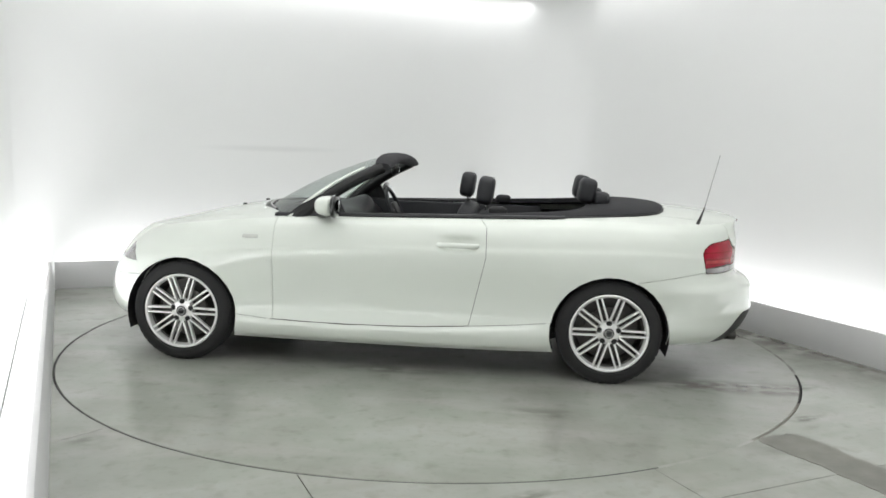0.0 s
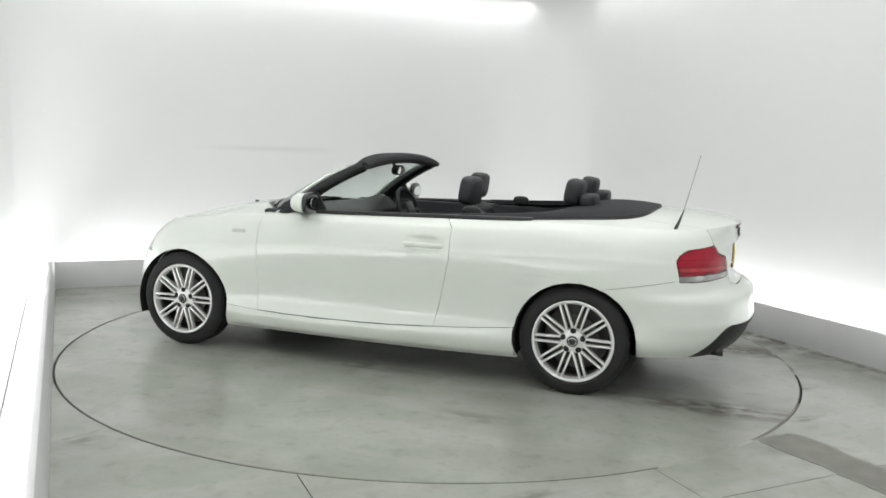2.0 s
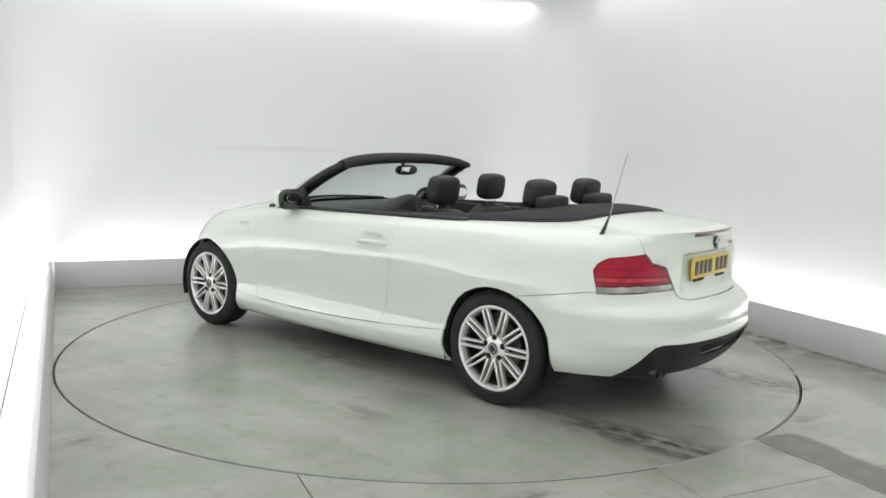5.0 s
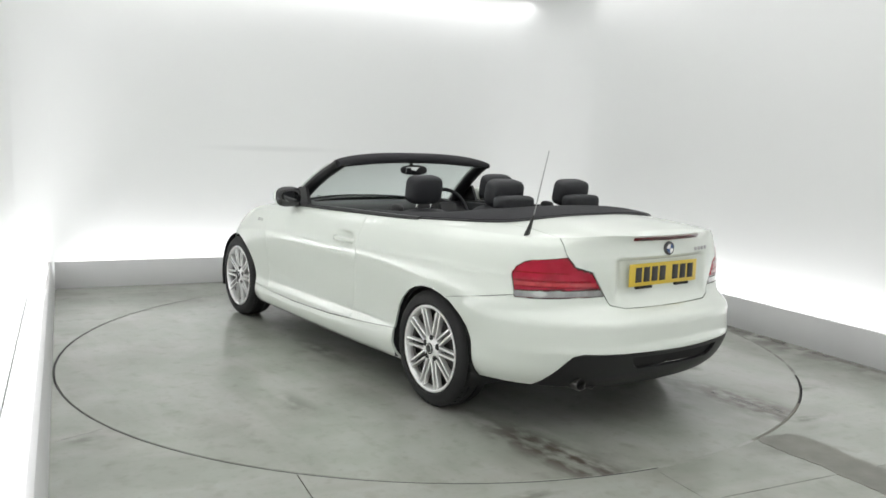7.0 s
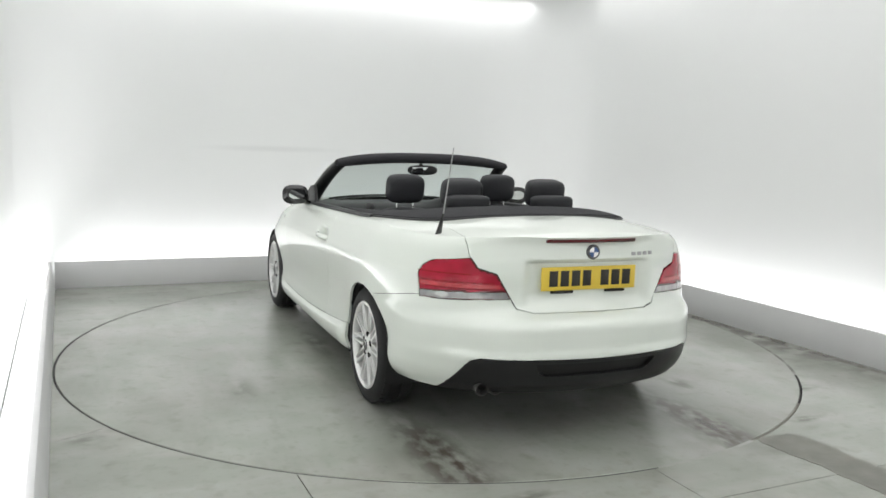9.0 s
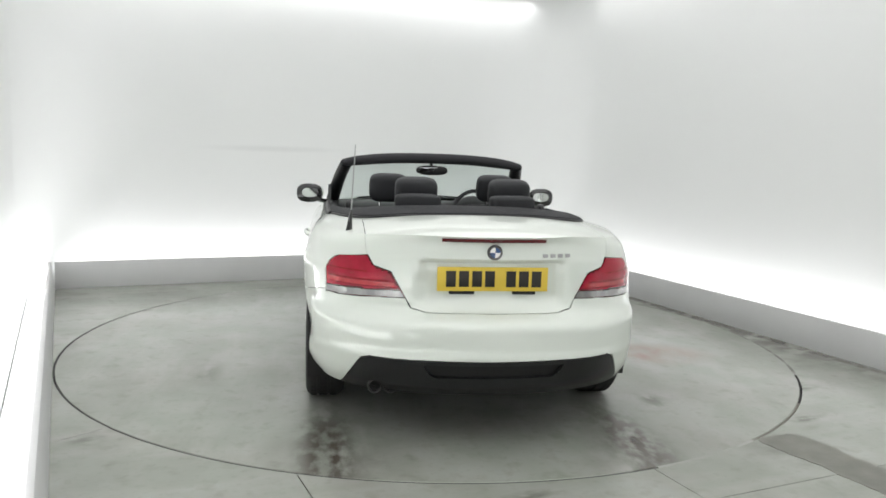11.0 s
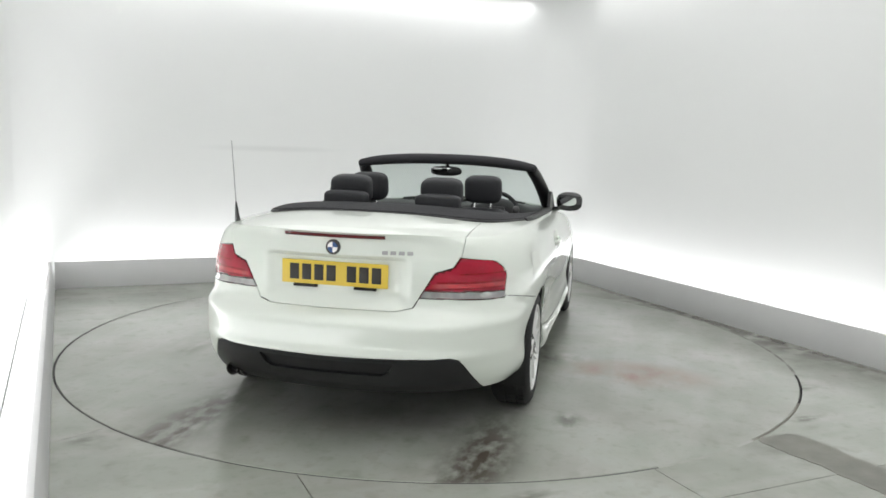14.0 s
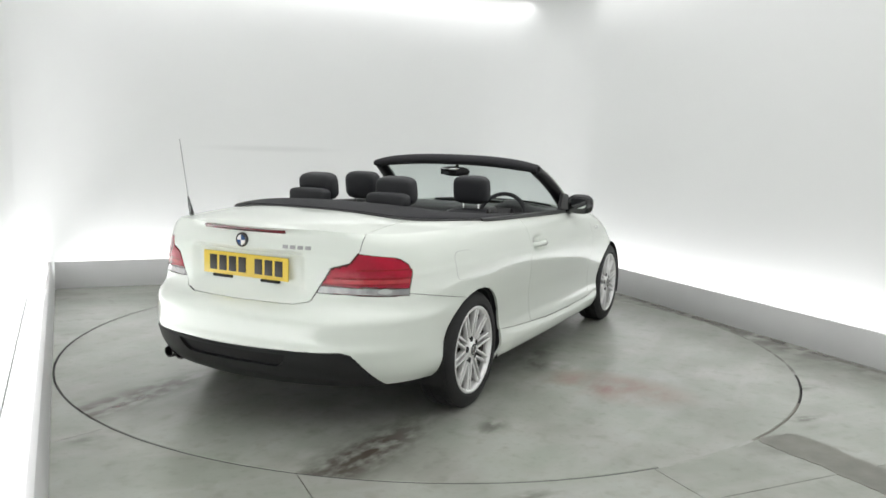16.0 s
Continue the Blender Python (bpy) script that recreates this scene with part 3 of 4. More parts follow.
def body():
    h = half_shell()
    h.normal_update()
    if sum(f.normal.y for f in h.faces) < 0:
        bmesh.ops.reverse_faces(h, faces=h.faces[:])
    # wheel arches
    for cx in (0.0, WHEELBASE):
        near = lambda c, cx=cx: c.y > 0.45 and c.z < 0.75 and abs(c.x - cx) < 0.6
        test = cut(h, disc_planes(cx, 0.303, ARCH_R), near)
        bmesh.ops.delete(h, geom=[f for f in h.faces if test(f) or (near(f.calc_center_median()) and abs(f.calc_center_median().x - cx) < ARCH_R * 0.93 and f.calc_center_median().z < 0.30)], context="FACES")
    # opening over the cabin and the folded roof
    well = [(-0.30, 0.0), (-0.27, 0.35), (-0.18, 0.55), (0.0, 0.67), (0.35, 0.725), (1.2, 0.745), (1.85, 0.72), (2.08, 0.66), (2.26, 0.42), (2.34, 0.0), (2.34, -0.1), (-0.30, -0.1)]
    near = lambda c: c.z > 0.86 and c.y < 0.79
    test = cut(h, line_planes(well, 0, 1, (1.0, 0.3)), near)
    bmesh.ops.delete(h, geom=[f for f in h.faces if test(f)], context="FACES")
    mid = lambda f: f.calc_center_median()
    # tail lamp: outer block and inner wing, with a clear strip along the foot
    near = lambda c: c.x < -0.45 and c.z > 0.6
    t1 = cut(h, [((0, 0.405, 0.70), (0, -0.115, 0.065)), ((0, 0.405, 0.700), (0, -0.035, -1)), ((0, 0.58, 0.889), (0, 0.15, 1)), ((-0.535, 0.8, 0.8), (1, 0, -0.24)), ((-0.56, 0.8, 0.846), (0.8, 0, 1)), ((-0.542, 0.8, 0.822), (1, 0, 0.35)), ((-0.60, 0.8, 0.869), (0.35, 0, 1))], near)
    block = lambda c: c.x < -0.45 and 0.66 < c.z < 0.91 and c.y > 0.38
    cut(h, [((0, 0.575, 0.885), (0, -0.047, 0.027))], block)
    cut(h, [((0, 0.548, 0.838), (0, -0.295, 1))], lambda c: block(c) and c.y < 0.585)
    cut(h, [((0, 0.405, 0.736), (0, -0.035, -1))], block)
    outer = lambda c: -0.047 * (c.y - 0.575) + 0.027 * (c.z - 0.885) < 0
    wing = lambda c: c.z - 0.838 < 0.295 * (c.y - 0.548)
    lamp = [f for f in h.faces if t1(f) and (outer(mid(f)) or wing(mid(f)))]
    foot = [f for f in lamp if mid(f).z < 0.736 - 0.035 * (mid(f).y - 0.405)]
    bezel = copy_faces(lamp)
    tail = take(h, [f for f in lamp if mid(f).z >= 0.736 - 0.035 * (mid(f).y - 0.405)])
    strip_lens = take(h, foot)
    # boot lid
    near = lambda c: c.x < -0.25 and c.z > 0.6
    # its outline bends inwards beside the lamp, so cut it in two blocks
    tl1 = cut(h, line_planes([(-1, 0.640), (0.31, 0.640), (0.380, 0.656), (0.472, 0.818), (-1, 0.818)], 1, 2, (0.1, 0.75)), near)
    tl2 = cut(h, line_planes([(-1, 0.818), (0.472, 0.818), (0.552, 0.842), (0.584, 0.895), (0.590, 0.96), (0.57, 1.2), (-1, 1.2)], 1, 2, (0.1, 0.95)), near)
    lid = take(h, [f for f in h.faces if tl1(f) or tl2(f)])
    # sill line
    near = lambda c: c.z < 0.45 and 0.25 < c.x < 2.45 and c.y > 0.5
    line = [(0.25, 0.372), (0.55, 0.341), (0.85, 0.317), (1.10, 0.301), (1.35, 0.292), (1.60, 0.289), (1.85, 0.291), (2.10, 0.300), (2.45, 0.330)]
    below = []
    for (p0, q0), (p1, q1) in zip(line, line[1:]):
        cut(h, [((p1, 0, 0.3), (1, 0, 0))], near)
        span = lambda c: near(c) and p0 < c.x < p1
        cut(h, [((p0, 0, q0), (-(q1 - q0) / (p1 - p0), 0, 1))], span)
        below += [f for f in h.faces if span(mid(f)) and mid(f).z < q0 + (q1 - q0) * (mid(f).x - p0) / (p1 - p0)]
    sill = take(h, below)
    # door
    near = lambda c: c.y > 0.6 and 0.6 < c.x < 2.2 and c.z > 0.25
    td = cut(h, [((2.068, 0, 0.6), (1, 0, 0.01)), ((0.750, 0, 0.77), (-1, 0, 0.02)), ((0.794, 0, 0.54), (-1, 0, -0.22)), ((0.765, 0, 0.935), (-1, 0, 0.9))], near)
    door = take(h, [f for f in h.faces if td(f)])
    # rear bumper, its joint rising to the foot of the lamp
    near = lambda c: c.x < -0.15 and c.z < 0.78
    cut(h, [((-0.3, 0, 0.655), (0.17, 0, 1))], lambda c: near(c) and c.x > -0.6)
    bumper = take(h, [f for f in h.faces if near(mid(f)) and mid(f).z < (0.655 - 0.17 * (mid(f).x + 0.3) if mid(f).x > -0.58 else 0.705)])
    # black valance let into the bumper, with a sunk grille
    near = lambda c: c.x < -0.5
    tv = cut(bumper, line_planes([(-1, 0.2), (0.72, 0.2), (0.67, 0.30), (0.640, 0.37), (0.605, 0.424), (0.56, 0.440), (0.33, 0.438), (-1, 0.434)], 1, 2, (0.2, 0.3)), near)
    valance = take(bumper, [f for f in bumper.faces if tv(f)])
    tg = cut(valance, line_planes([(-1, 0.352), (0.27, 0.352), (0.30, 0.370), (0.325, 0.414), (-1, 0.410)], 1, 2, (0.1, 0.38)), near)
    grille = take(valance, [f for f in valance.faces if tg(f)])
    for v in grille.verts:
        v.co.x += 0.022
    # front bumper and bonnet
    near = lambda c: c.x > 2.9 and c.z < 0.6
    tf = cut(h, [((3.0, 0, 0.52), (0.1, 0, 1))], near)
    fbumper = take(h, [f for f in h.faces if tf(f)])
    near = lambda c: c.x > 1.9 and c.z > 0.62
    tbn = cut(h, [((2.2, 0.70, 0.9), (0.16, 1, 0)), ((3.30, 0, 0.7), (1, 0, 0.4))], near)
    bonnet = take(h, [f for f in h.faces if tbn(f) and f.calc_center_median().x > 2.2])
    # head lamp
    near = lambda c: c.x > 2.9
    th = cut(h, [((3.2, 0, 0.60), (0, 0, -1)), ((3.2, 0, 0.705), (0.25, 0, 1)), ((3.05, 0, 0.65), (-1, 0, 0.6)), ((0, 0.36, 0.6), (0, -1, 0))], near)
    head = take(h, [f for f in h.faces if th(f)])

    def whole(b):
        m = mirrored(b)
        vs = {}
        for v in m.verts:
            vs[v] = b.verts.new(v.co)
        for f in m.faces:
            b.faces.new([vs[v] for v in f.verts])
        m.free()
        bmesh.ops.remove_doubles(b, verts=b.verts[:], dist=2e-4)
        return b

    left = set(h.faces)
    while left:
        stack, isle = [left.pop()], []
        while stack:
            f = stack.pop()
            isle.append(f)
            for e in f.edges:
                for g in e.link_faces:
                    if g in left:
                        left.discard(g)
                        stack.append(g)
        if len(isle) > 12:
            xs = [mid(f).x for f in isle]
            car_panel("front_wing" if min(xs) > 1.5 else "rear_wing", copy_faces(isle), gap=0.0)
    car_panel("door", door)
    car_panel("sill", sill)
    car_panel("rear_bumper", whole(bumper), both=False)
    car_panel("valance", whole(valance), PLASTIC, "textured black plastic valance", both=False)
    car_panel("boot_lid", whole(lid), both=False)
    car_panel("front_bumper", whole(fbumper), both=False)
    car_panel("bonnet", whole(bonnet), both=False)
    car_panel("grille", whole(grille), DARK, "sunk dark grille", both=False)
    car_panel("head_lamp", head, CLEAR, "clear head lamp lens")
    bezel.normal_update()
    for v in bezel.verts:
        v.co -= v.normal * 0.007
    car_panel("lamp_bezel", bezel, DARKRED, "dark red lamp bezel", gap=0.0, depth=0.006)
    car_panel("tail_lamp", tail, RED, "red tail lamp lens", gap=0.008, depth=0.005)
    car_panel("tail_lamp_strip", strip_lens, CLEAR, "clear ribbed lens strip", gap=0.004, depth=0.005)


def liner():
    """Dark inner shell behind the joints and wheel arches, and the floor pan."""
    def f(u, v):
        p = side_point(ease(u) * 0.985, min(1.0, 0.02 + v * 0.92))
        return Vector((1.2 + (p.x - 1.2) * 0.982, p.y * 0.955, p.z))
    h = grid(f, 90, 16)
    for cx in (0.0, WHEELBASE):
        near = lambda c, cx=cx: c.y > 0.45 and c.z < 0.75 and abs(c.x - cx) < 0.6
        test = cut(h, disc_planes(cx, 0.303, ARCH_R - 0.006), near)
        bmesh.ops.delete(h, geom=[q for q in h.faces if test(q) or (near(q.calc_center_median()) and abs(q.calc_center_median().x - cx) < ARCH_R * 0.9 and q.calc_center_median().z < 0.30)], context="FACES")
    m = mirrored(h)
    car_part("inner_shell", h, DARK)
    car_part("inner_shell", m, DARK)
    bm = bmesh.new()
    box(bm, -0.72, 2.95, -0.58, 0.58, 0.29, 0.34, 0.02)
    box(bm, 0.42, 2.22, -0.80, 0.80, 0.19, 0.25, 0.02)
    # unseen undertray, added to deepen the shade under the tail
    box(bm, -0.72, -0.36, -0.56, 0.56, 0.262, 0.288, 0.01)
    car_part("floor_pan", bm, DARK)
    for cx, sgn in product((0.0, WHEELBASE), (1, -1)):
        bm = bmesh.new()
        n = 24
        rows = []
        for k in range(n + 1):
            a = math.pi * (-0.10 + 1.2 * k / n)
            rows.append([bm.verts.new((cx + (ARCH_R + 0.004) * math.cos(a), sgn * y, 0.300 + (ARCH_R + 0.004) * math.sin(a))) for y in (0.855, 0.56)])
        for a, b in zip(rows, rows[1:]):
            bm.faces.new((a[0], a[1], b[1], b[0]))
        c = bm.verts.new((cx, sgn * 0.56, 0.3))
        for a, b in zip(rows, rows[1:]):
            bm.faces.new((a[1], b[1], c))
        car_part("wheel_arch_liner", bm, DARK)


def wheel():
    """Axle along y, outer face at +y."""
    hub = lathe([(0.0, -0.09), (0.07, -0.09), (0.07, -0.085), (0.145, -0.085), (0.145, -0.065), (0.0, -0.065)], 40)
    w = part("wheel", hub, STEEL, car, "brake disc behind the spokes")
    R = TYRE_R
    tyre = lathe([(0.222, -0.19), (0.245, -0.205), (0.285, -0.20), (R - 0.006, -0.178), (R, -0.160), (R, -0.125), (R - 0.006, -0.123), (R - 0.006, -0.113), (R, -0.111),
                  (R, -0.068), (R - 0.006, -0.066), (R - 0.006, -0.056), (R, -0.054), (R - 0.004, -0.022), (R - 0.016, -0.006), (0.280, 0.004), (0.250, 0.006), (0.236, -0.004), (0.228, -0.02)], 64)
    tyre_part = part("tyre", tyre, RUBBER, w)
    tread = bmesh.new()
    for k, (y0, y1, off) in product(range(44), ((-0.156, -0.128, 0.0), (-0.108, -0.071, 0.5), (-0.051, -0.024, 0.2))):
        w0 = 2 * math.pi * (k + off) / 44
        corners = [(R + h, y, w0 + q) for h, y, q in product((-0.004, 0.0015), (y0, y1), (0.0, 0.105))]
        vs = [tread.verts.new((r * math.cos(q), y, r * math.sin(q))) for r, y, q in corners]
        for f in ((4, 5, 7, 6), (0, 1, 5, 4), (2, 6, 7, 3), (0, 4, 6, 2), (1, 3, 7, 5)):
            tread.faces.new([vs[i] for i in f])
    bmesh.ops.recalc_face_normals(tread, faces=tread.faces[:])
    part("tread", tread, RUBBER, tyre_part)
    part("barrel", lathe([(0.0, -0.15), (0.19, -0.15), (0.205, -0.13), (0.205, -0.05), (0.214, -0.04), (0.226, -0.04), (0.226, -0.19), (0.0, -0.19)], 48), STEEL, w, "dark inner wheel barrel")
    rim = lathe([(0.214, -0.041), (0.213, -0.024), (0.218, -0.010), (0.222, -0.001), (0.230, 0.003), (0.237, 0.000), (0.239, -0.012), (0.228, -0.03), (0.228, -0.04)], 64)
    part("rim", rim, ALLOY, w)
    sp = None
    pairs = 10
    for k in range(pairs):
        for d in (-1, 1):
            if sp is None:
                bm = bmesh.new()
                box(bm, 0.045, 0.220, -0.030, 0.0, -0.0062, 0.0062, 0.0025)
                for v in bm.verts:
                    q = (v.co.x - 0.045) / 0.173
                    v.co.y += -0.012 * (1 - q) + 0.004 * math.sin(q * math.pi) - 0.004
                sp = part("spoke", bm, ALLOY, w)
                sp.matrix_basis = pose(0, 0, 0, 0, 0, 0)
                o = sp
            else:
                o = again(sp, Matrix(), w)
            o.matrix_basis = pose(0, 0, 0, 0, 360 / pairs * k, 0) @ pose(0, 0, 0.0185 * d, 0, d * 0.9, 0)
    boss = lathe([(0.0, -0.004), (0.034, -0.004), (0.038, -0.010), (0.066, -0.016), (0.073, -0.03), (0.073, -0.05)], 32)
    part("hub_boss", boss, ALLOY, w)
    cap = lathe([(0.0, 0.001), (0.026, 0.001), (0.032, -0.002), (0.032, -0.012)], 28)
    part("centre_cap", cap, GLOSS, w, "dark centre cap with a silver ring")
    part("cap_ring", lathe([(0.020, 0.0015), (0.0205, 0.003), (0.0245, 0.003), (0.025, 0.0015)], 28), CHROME, w)
    bolt = None
    for k in range(5):
        if bolt is None:
            bolt = part("wheel_bolt", lathe([(0.0, 0.0), (0.0145, 0.0), (0.0175, -0.002), (0.0175, -0.02)], 10), DARK, w)
            o = bolt
        else:
            o = again(bolt, Matrix(), w)
        a = radians(90 + 72 * k)
        o.matrix_basis = pose(0.058 * math.cos(a), -0.0115, 0.058 * math.sin(a))
    return w


def wheels():
    w = wheel()
    spots = [(0.0, 0.862, 0, 0), (WHEELBASE, 0.862, 0, 0), (0.0, -0.862, 180, 9), (WHEELBASE, -0.862, 180, 14)]
    for k, (x, y, rz, spin) in enumerate(spots):
        m = pose(x - TX, y - TY, HUB_Z, 0, 0, rz) @ pose(0, 0, 0, 0, spin, 0)
        if k == 0:
            w.matrix_basis = m
        else:
            o = again(w, m, car)
            for c in w.children:
                p = again(c, c.matrix_basis.copy(), o)
                for d in c.children:
                    again(d, d.matrix_basis.copy(), p)


def finder():
    """Rays against the plain shell: where a line along x, y or z from outside first meets the body."""
    h = half_shell()
    tree = BVHTree.FromBMesh(h)
    h.free()

    def rear(y, z):
        hit = tree.ray_cast(Vector((-2, max(abs(y), 0.002), z)), Vector((1, 0, 0)))[0]
        return hit.x if hit else -0.86

    def side(x, z):
        hit = tree.ray_cast(Vector((x, 2, z)), Vector((0, -1, 0)))[0]
        return hit.y if hit else 0.87

    return rear, side


REAR_X, SIDE_Y = finder()


def windscreen():
    def edge(y, k):
        """k 0 at the scuttle, 1 at the header."""
        base = Vector((2.31 - 0.29 * (abs(y) / 0.70) ** 2.2, y, 0.955 - 0.035 * (abs(y) / 0.7) ** 2))
        yt = y * 0.86
        top = Vector((1.52 - 0.05 * (abs(yt) / 0.6) ** 2, yt, 1.318 - 0.045 * (abs(yt) / 0.6) ** 2.5))
        p = base.lerp(top, k)
        p.z += 0.035 * math.sin(math.pi * k)
        return p
    g = grid(lambda u, v: edge(-0.71 + 1.42 * u, 0.02 + 0.97 * v), 24, 10)
    ob = car_part("windscreen", g, GLASS)
    ob.visible_shadow = False
    for sgn in (1, -1):
        # black pillar with a painted outer strip
        pts = [edge(sgn * 0.735, k / 10) for k in range(-1, 11)]
        car_part("pillar", tube([p + Vector((-0.035, -sgn * 0.004, -0.012)) for p in pts], 0.052, 12, 0.85, 0.80), PLASTIC)
        car_part("pillar_trim", tube([p + Vector((0.024, sgn * 0.004, 0.002)) for p in pts[1:-1]], 0.026, 12, 0.85, 0.62), PAINT, label="white painted pillar strip")
        # black sail panel between the pillar's foot and the door
        sail = bmesh.new()
        sail.faces.new([sail.verts.new((x, sgn * y, z)) for x, y, z in ((2.03, 0.735, 0.925), (1.93, 0.735, 1.005), (1.80, 0.732, 1.075), (1.70, 0.732, 1.085), (1.62, 0.735, 0.935))])
        thick(sail, 0.022 * sgn)
        bmesh.ops.recalc_face_normals(sail, faces=sail.faces[:])
        car_part("sail_panel", sail, PLASTIC)
    # header rail, its ends drawn back into latches
    def rail(u, v):
        y = -0.655 + 1.31 * u
        e = abs(y) / 0.655
        cx, cz = 1.465 - 0.02 * e ** 2, 1.302 - 0.045 * e ** 2.5
        a = 2 * math.pi * v
        back = 0.080 - 0.012 * e ** 5
        front = 0.056 - 0.026 * e ** 4
        rx = front if math.cos(a) > 0 else back
        rz = 0.037 * (1 - 0.35 * e ** 8)
        return Vector((cx + rx * math.copysign(abs(math.cos(a)) ** 0.8, math.cos(a)), y, cz + rz * math.copysign(abs(math.sin(a)) ** 0.8, math.sin(a)) - 0.03 * (math.cos(a) < 0) * math.cos(a) * -0.2))
    g = grid(lambda u, v: rail(v, u), 20, 40, close_u=True)
    bmesh.ops.holes_fill(g, edges=[e for e in g.edges if e.is_boundary])
    bmesh.ops.recalc_face_normals(g, faces=g.faces[:])
    car_part("header_rail", g, FABRIC, label="black header rail with roof latches")
    # rear-view mirror
    g = bmesh.new()
    bmesh.ops.create_uvsphere(g, u_segments=20, v_segments=12, radius=1.0)
    for v in g.verts:
        c = v.co
        v.co = Vector((1.455 + 0.018 * c.x, 0.118 * math.copysign(abs(c.y) ** 0.75, c.y), 1.215 + 0.036 * math.copysign(abs(c.z) ** 0.8, c.z)))
    mir = car_part("rear_view_mirror", g, PLASTIC)
    g = bmesh.new()
    box(g, 1.434, 1.439, -0.100, 0.100, 1.191, 1.239, 0.002)
    bmesh.ops.rotate(g, cent=(1.436, 0, 1.215), matrix=Matrix.Rotation(radians(14), 3, "Z") @ Matrix.Rotation(radians(-9), 3, "Y"), verts=g.verts[:])
    car_part("mirror_glass", g, MIRROR, mir)
    car_part("mirror_stalk", tube([(1.475, 0, 1.23), (1.51, 0, 1.29)], 0.012), PLASTIC, mir)


def tonneau():
    """Black cloth cover over the folded roof, with arms along the cabin sides."""
    def f(u, v):
        y = -0.742 + 1.484 * u
        e = abs(y) / 0.742
        xr = -0.37 + 0.10 * e ** 2 + 0.62 * e ** 9
        xf = 0.12 + 0.10 * e ** 2 + 0.75 * e ** 10
        x = xr + (xf - xr) * v
        rise = math.sin(math.pi * min(1, v * 1.0 + 0.05)) ** 0.6
        z = top_height(max(x, -0.3), y) * 0.5 + 0.5 * (1.050 - 0.040 * e ** 3) + 0.022 * rise * (1 - e ** 6)
        return Vector((x, y, z))
    g = grid(f, 48, 16)
    bmesh.ops.recalc_face_normals(g, faces=g.faces[:])
    if sum(q.normal.z for q in g.faces) < 0:
        bmesh.ops.reverse_faces(g, faces=g.faces[:])
    thick(g, 0.03)
    car_part("tonneau_cover", g, FABRIC, label="black cloth cover over the folded roof")
    edge = [f(k / 60, 0.0) + Vector((0, 0, -0.012)) for k in range(61)]
    car_part("tonneau_piping", tube(edge, 0.011, 8, 1.0, 0.8), PLASTIC, label="black edge piping")
    for sgn in (1, -1):
        pts = [(x, sgn * y, top_height(x, 0.75) + 0.003) for x, y in ((0.29, 0.738), (0.36, 0.749), (0.5, 0.754), (0.7, 0.756), (1.1, 0.756), (1.5, 0.752), (1.85, 0.735), (1.98, 0.71))]
        car_part("waist_seal", tube(pts, 0.019, 8, 1.4, 0.7), PLASTIC, label="black rubber waist seal")


def cabin():
    for sgn in (1, -1):
        bm = bmesh.new()
        box(bm, 0.40, 2.1, sgn * 0.715 - 0.03, sgn * 0.715 + 0.03, 0.25, 0.955, 0.02)
        car_part("door_card", bm, LEATHER)
    bm = bmesh.new()
    box(bm, 0.05, 2.15, -0.70, 0.70, 0.26, 0.30, 0.01)
    box(bm, 0.02, 0.10, -0.70, 0.70, 0.28, 0.95, 0.02)
    car_part("cabin_floor", bm, CARPET)
    # dashboard
    def dash(u, v):
        y = -0.70 + 1.40 * u
        x = spline(v, [(0, 1.72), (0.15, 1.66), (0.4, 1.72), (0.7, 1.95), (1.0, 2.22 - 0.25 * (abs(y) / 0.7) ** 2)])
        z = spline(v, [(0, 0.62), (0.15, 0.80), (0.4, 0.925), (0.7, 0.955), (1.0, 0.945)])
        hood = 0.085 * math.exp(-((y + 0.36) / 0.16) ** 2) * math.exp(-((v - 0.4) / 0.18) ** 2)
        return Vector((x, y, z + hood))
    g = grid(dash, 30, 16)
    car_part("dashboard", g, PLASTIC)
    # steering wheel on the right-hand side
    bm = bmesh.new()
    n, m = 32, 8
    M = Matrix.Translation((1.50, -0.36, 0.90)) @ Matrix.Rotation(radians(-66), 4, "Y")
    rings = [[bm.verts.new(M @ Vector(((0.180 + 0.015 * math.cos(2 * math.pi * j / m)) * math.cos(2 * math.pi * i / n), (0.180 + 0.015 * math.cos(2 * math.pi * j / m)) * math.sin(2 * math.pi * i / n), 0.015 * math.sin(2 * math.pi * j / m)))) for j in range(m)] for i in range(n)]
    for i in range(n):
        for j in range(m):
            bm.faces.new((rings[i][j], rings[(i + 1) % n][j], rings[(i + 1) % n][(j + 1) % m], rings[i][(j + 1) % m]))
    sw = car_part("steering_wheel", bm, LEATHER)
    bm = bmesh.new()
    box(bm, -0.07, 0.07, -0.075, 0.075, -0.03, 0.02, 0.015, M)
    box(bm, -0.015, 0.015, -0.175, 0.175, -0.012, 0.006, 0.004, M)
    box(bm, -0.175, 0.0, -0.014, 0.014, -0.012, 0.006, 0.004, M)
    car_part("wheel_spokes", bm, PLASTIC, sw)
    for y in (0.37, -0.37):
        x = 0.81 if y > 0 else 0.98
        front_seat(x, y)
        car_part("belt_guide", cushion(0.70, math.copysign(0.63, y), 1.000, 0.060, 0.020, 0.036, 0.7), PLASTIC)
    for y in (0.262, -0.28):
        rear_rest(0.10, y)


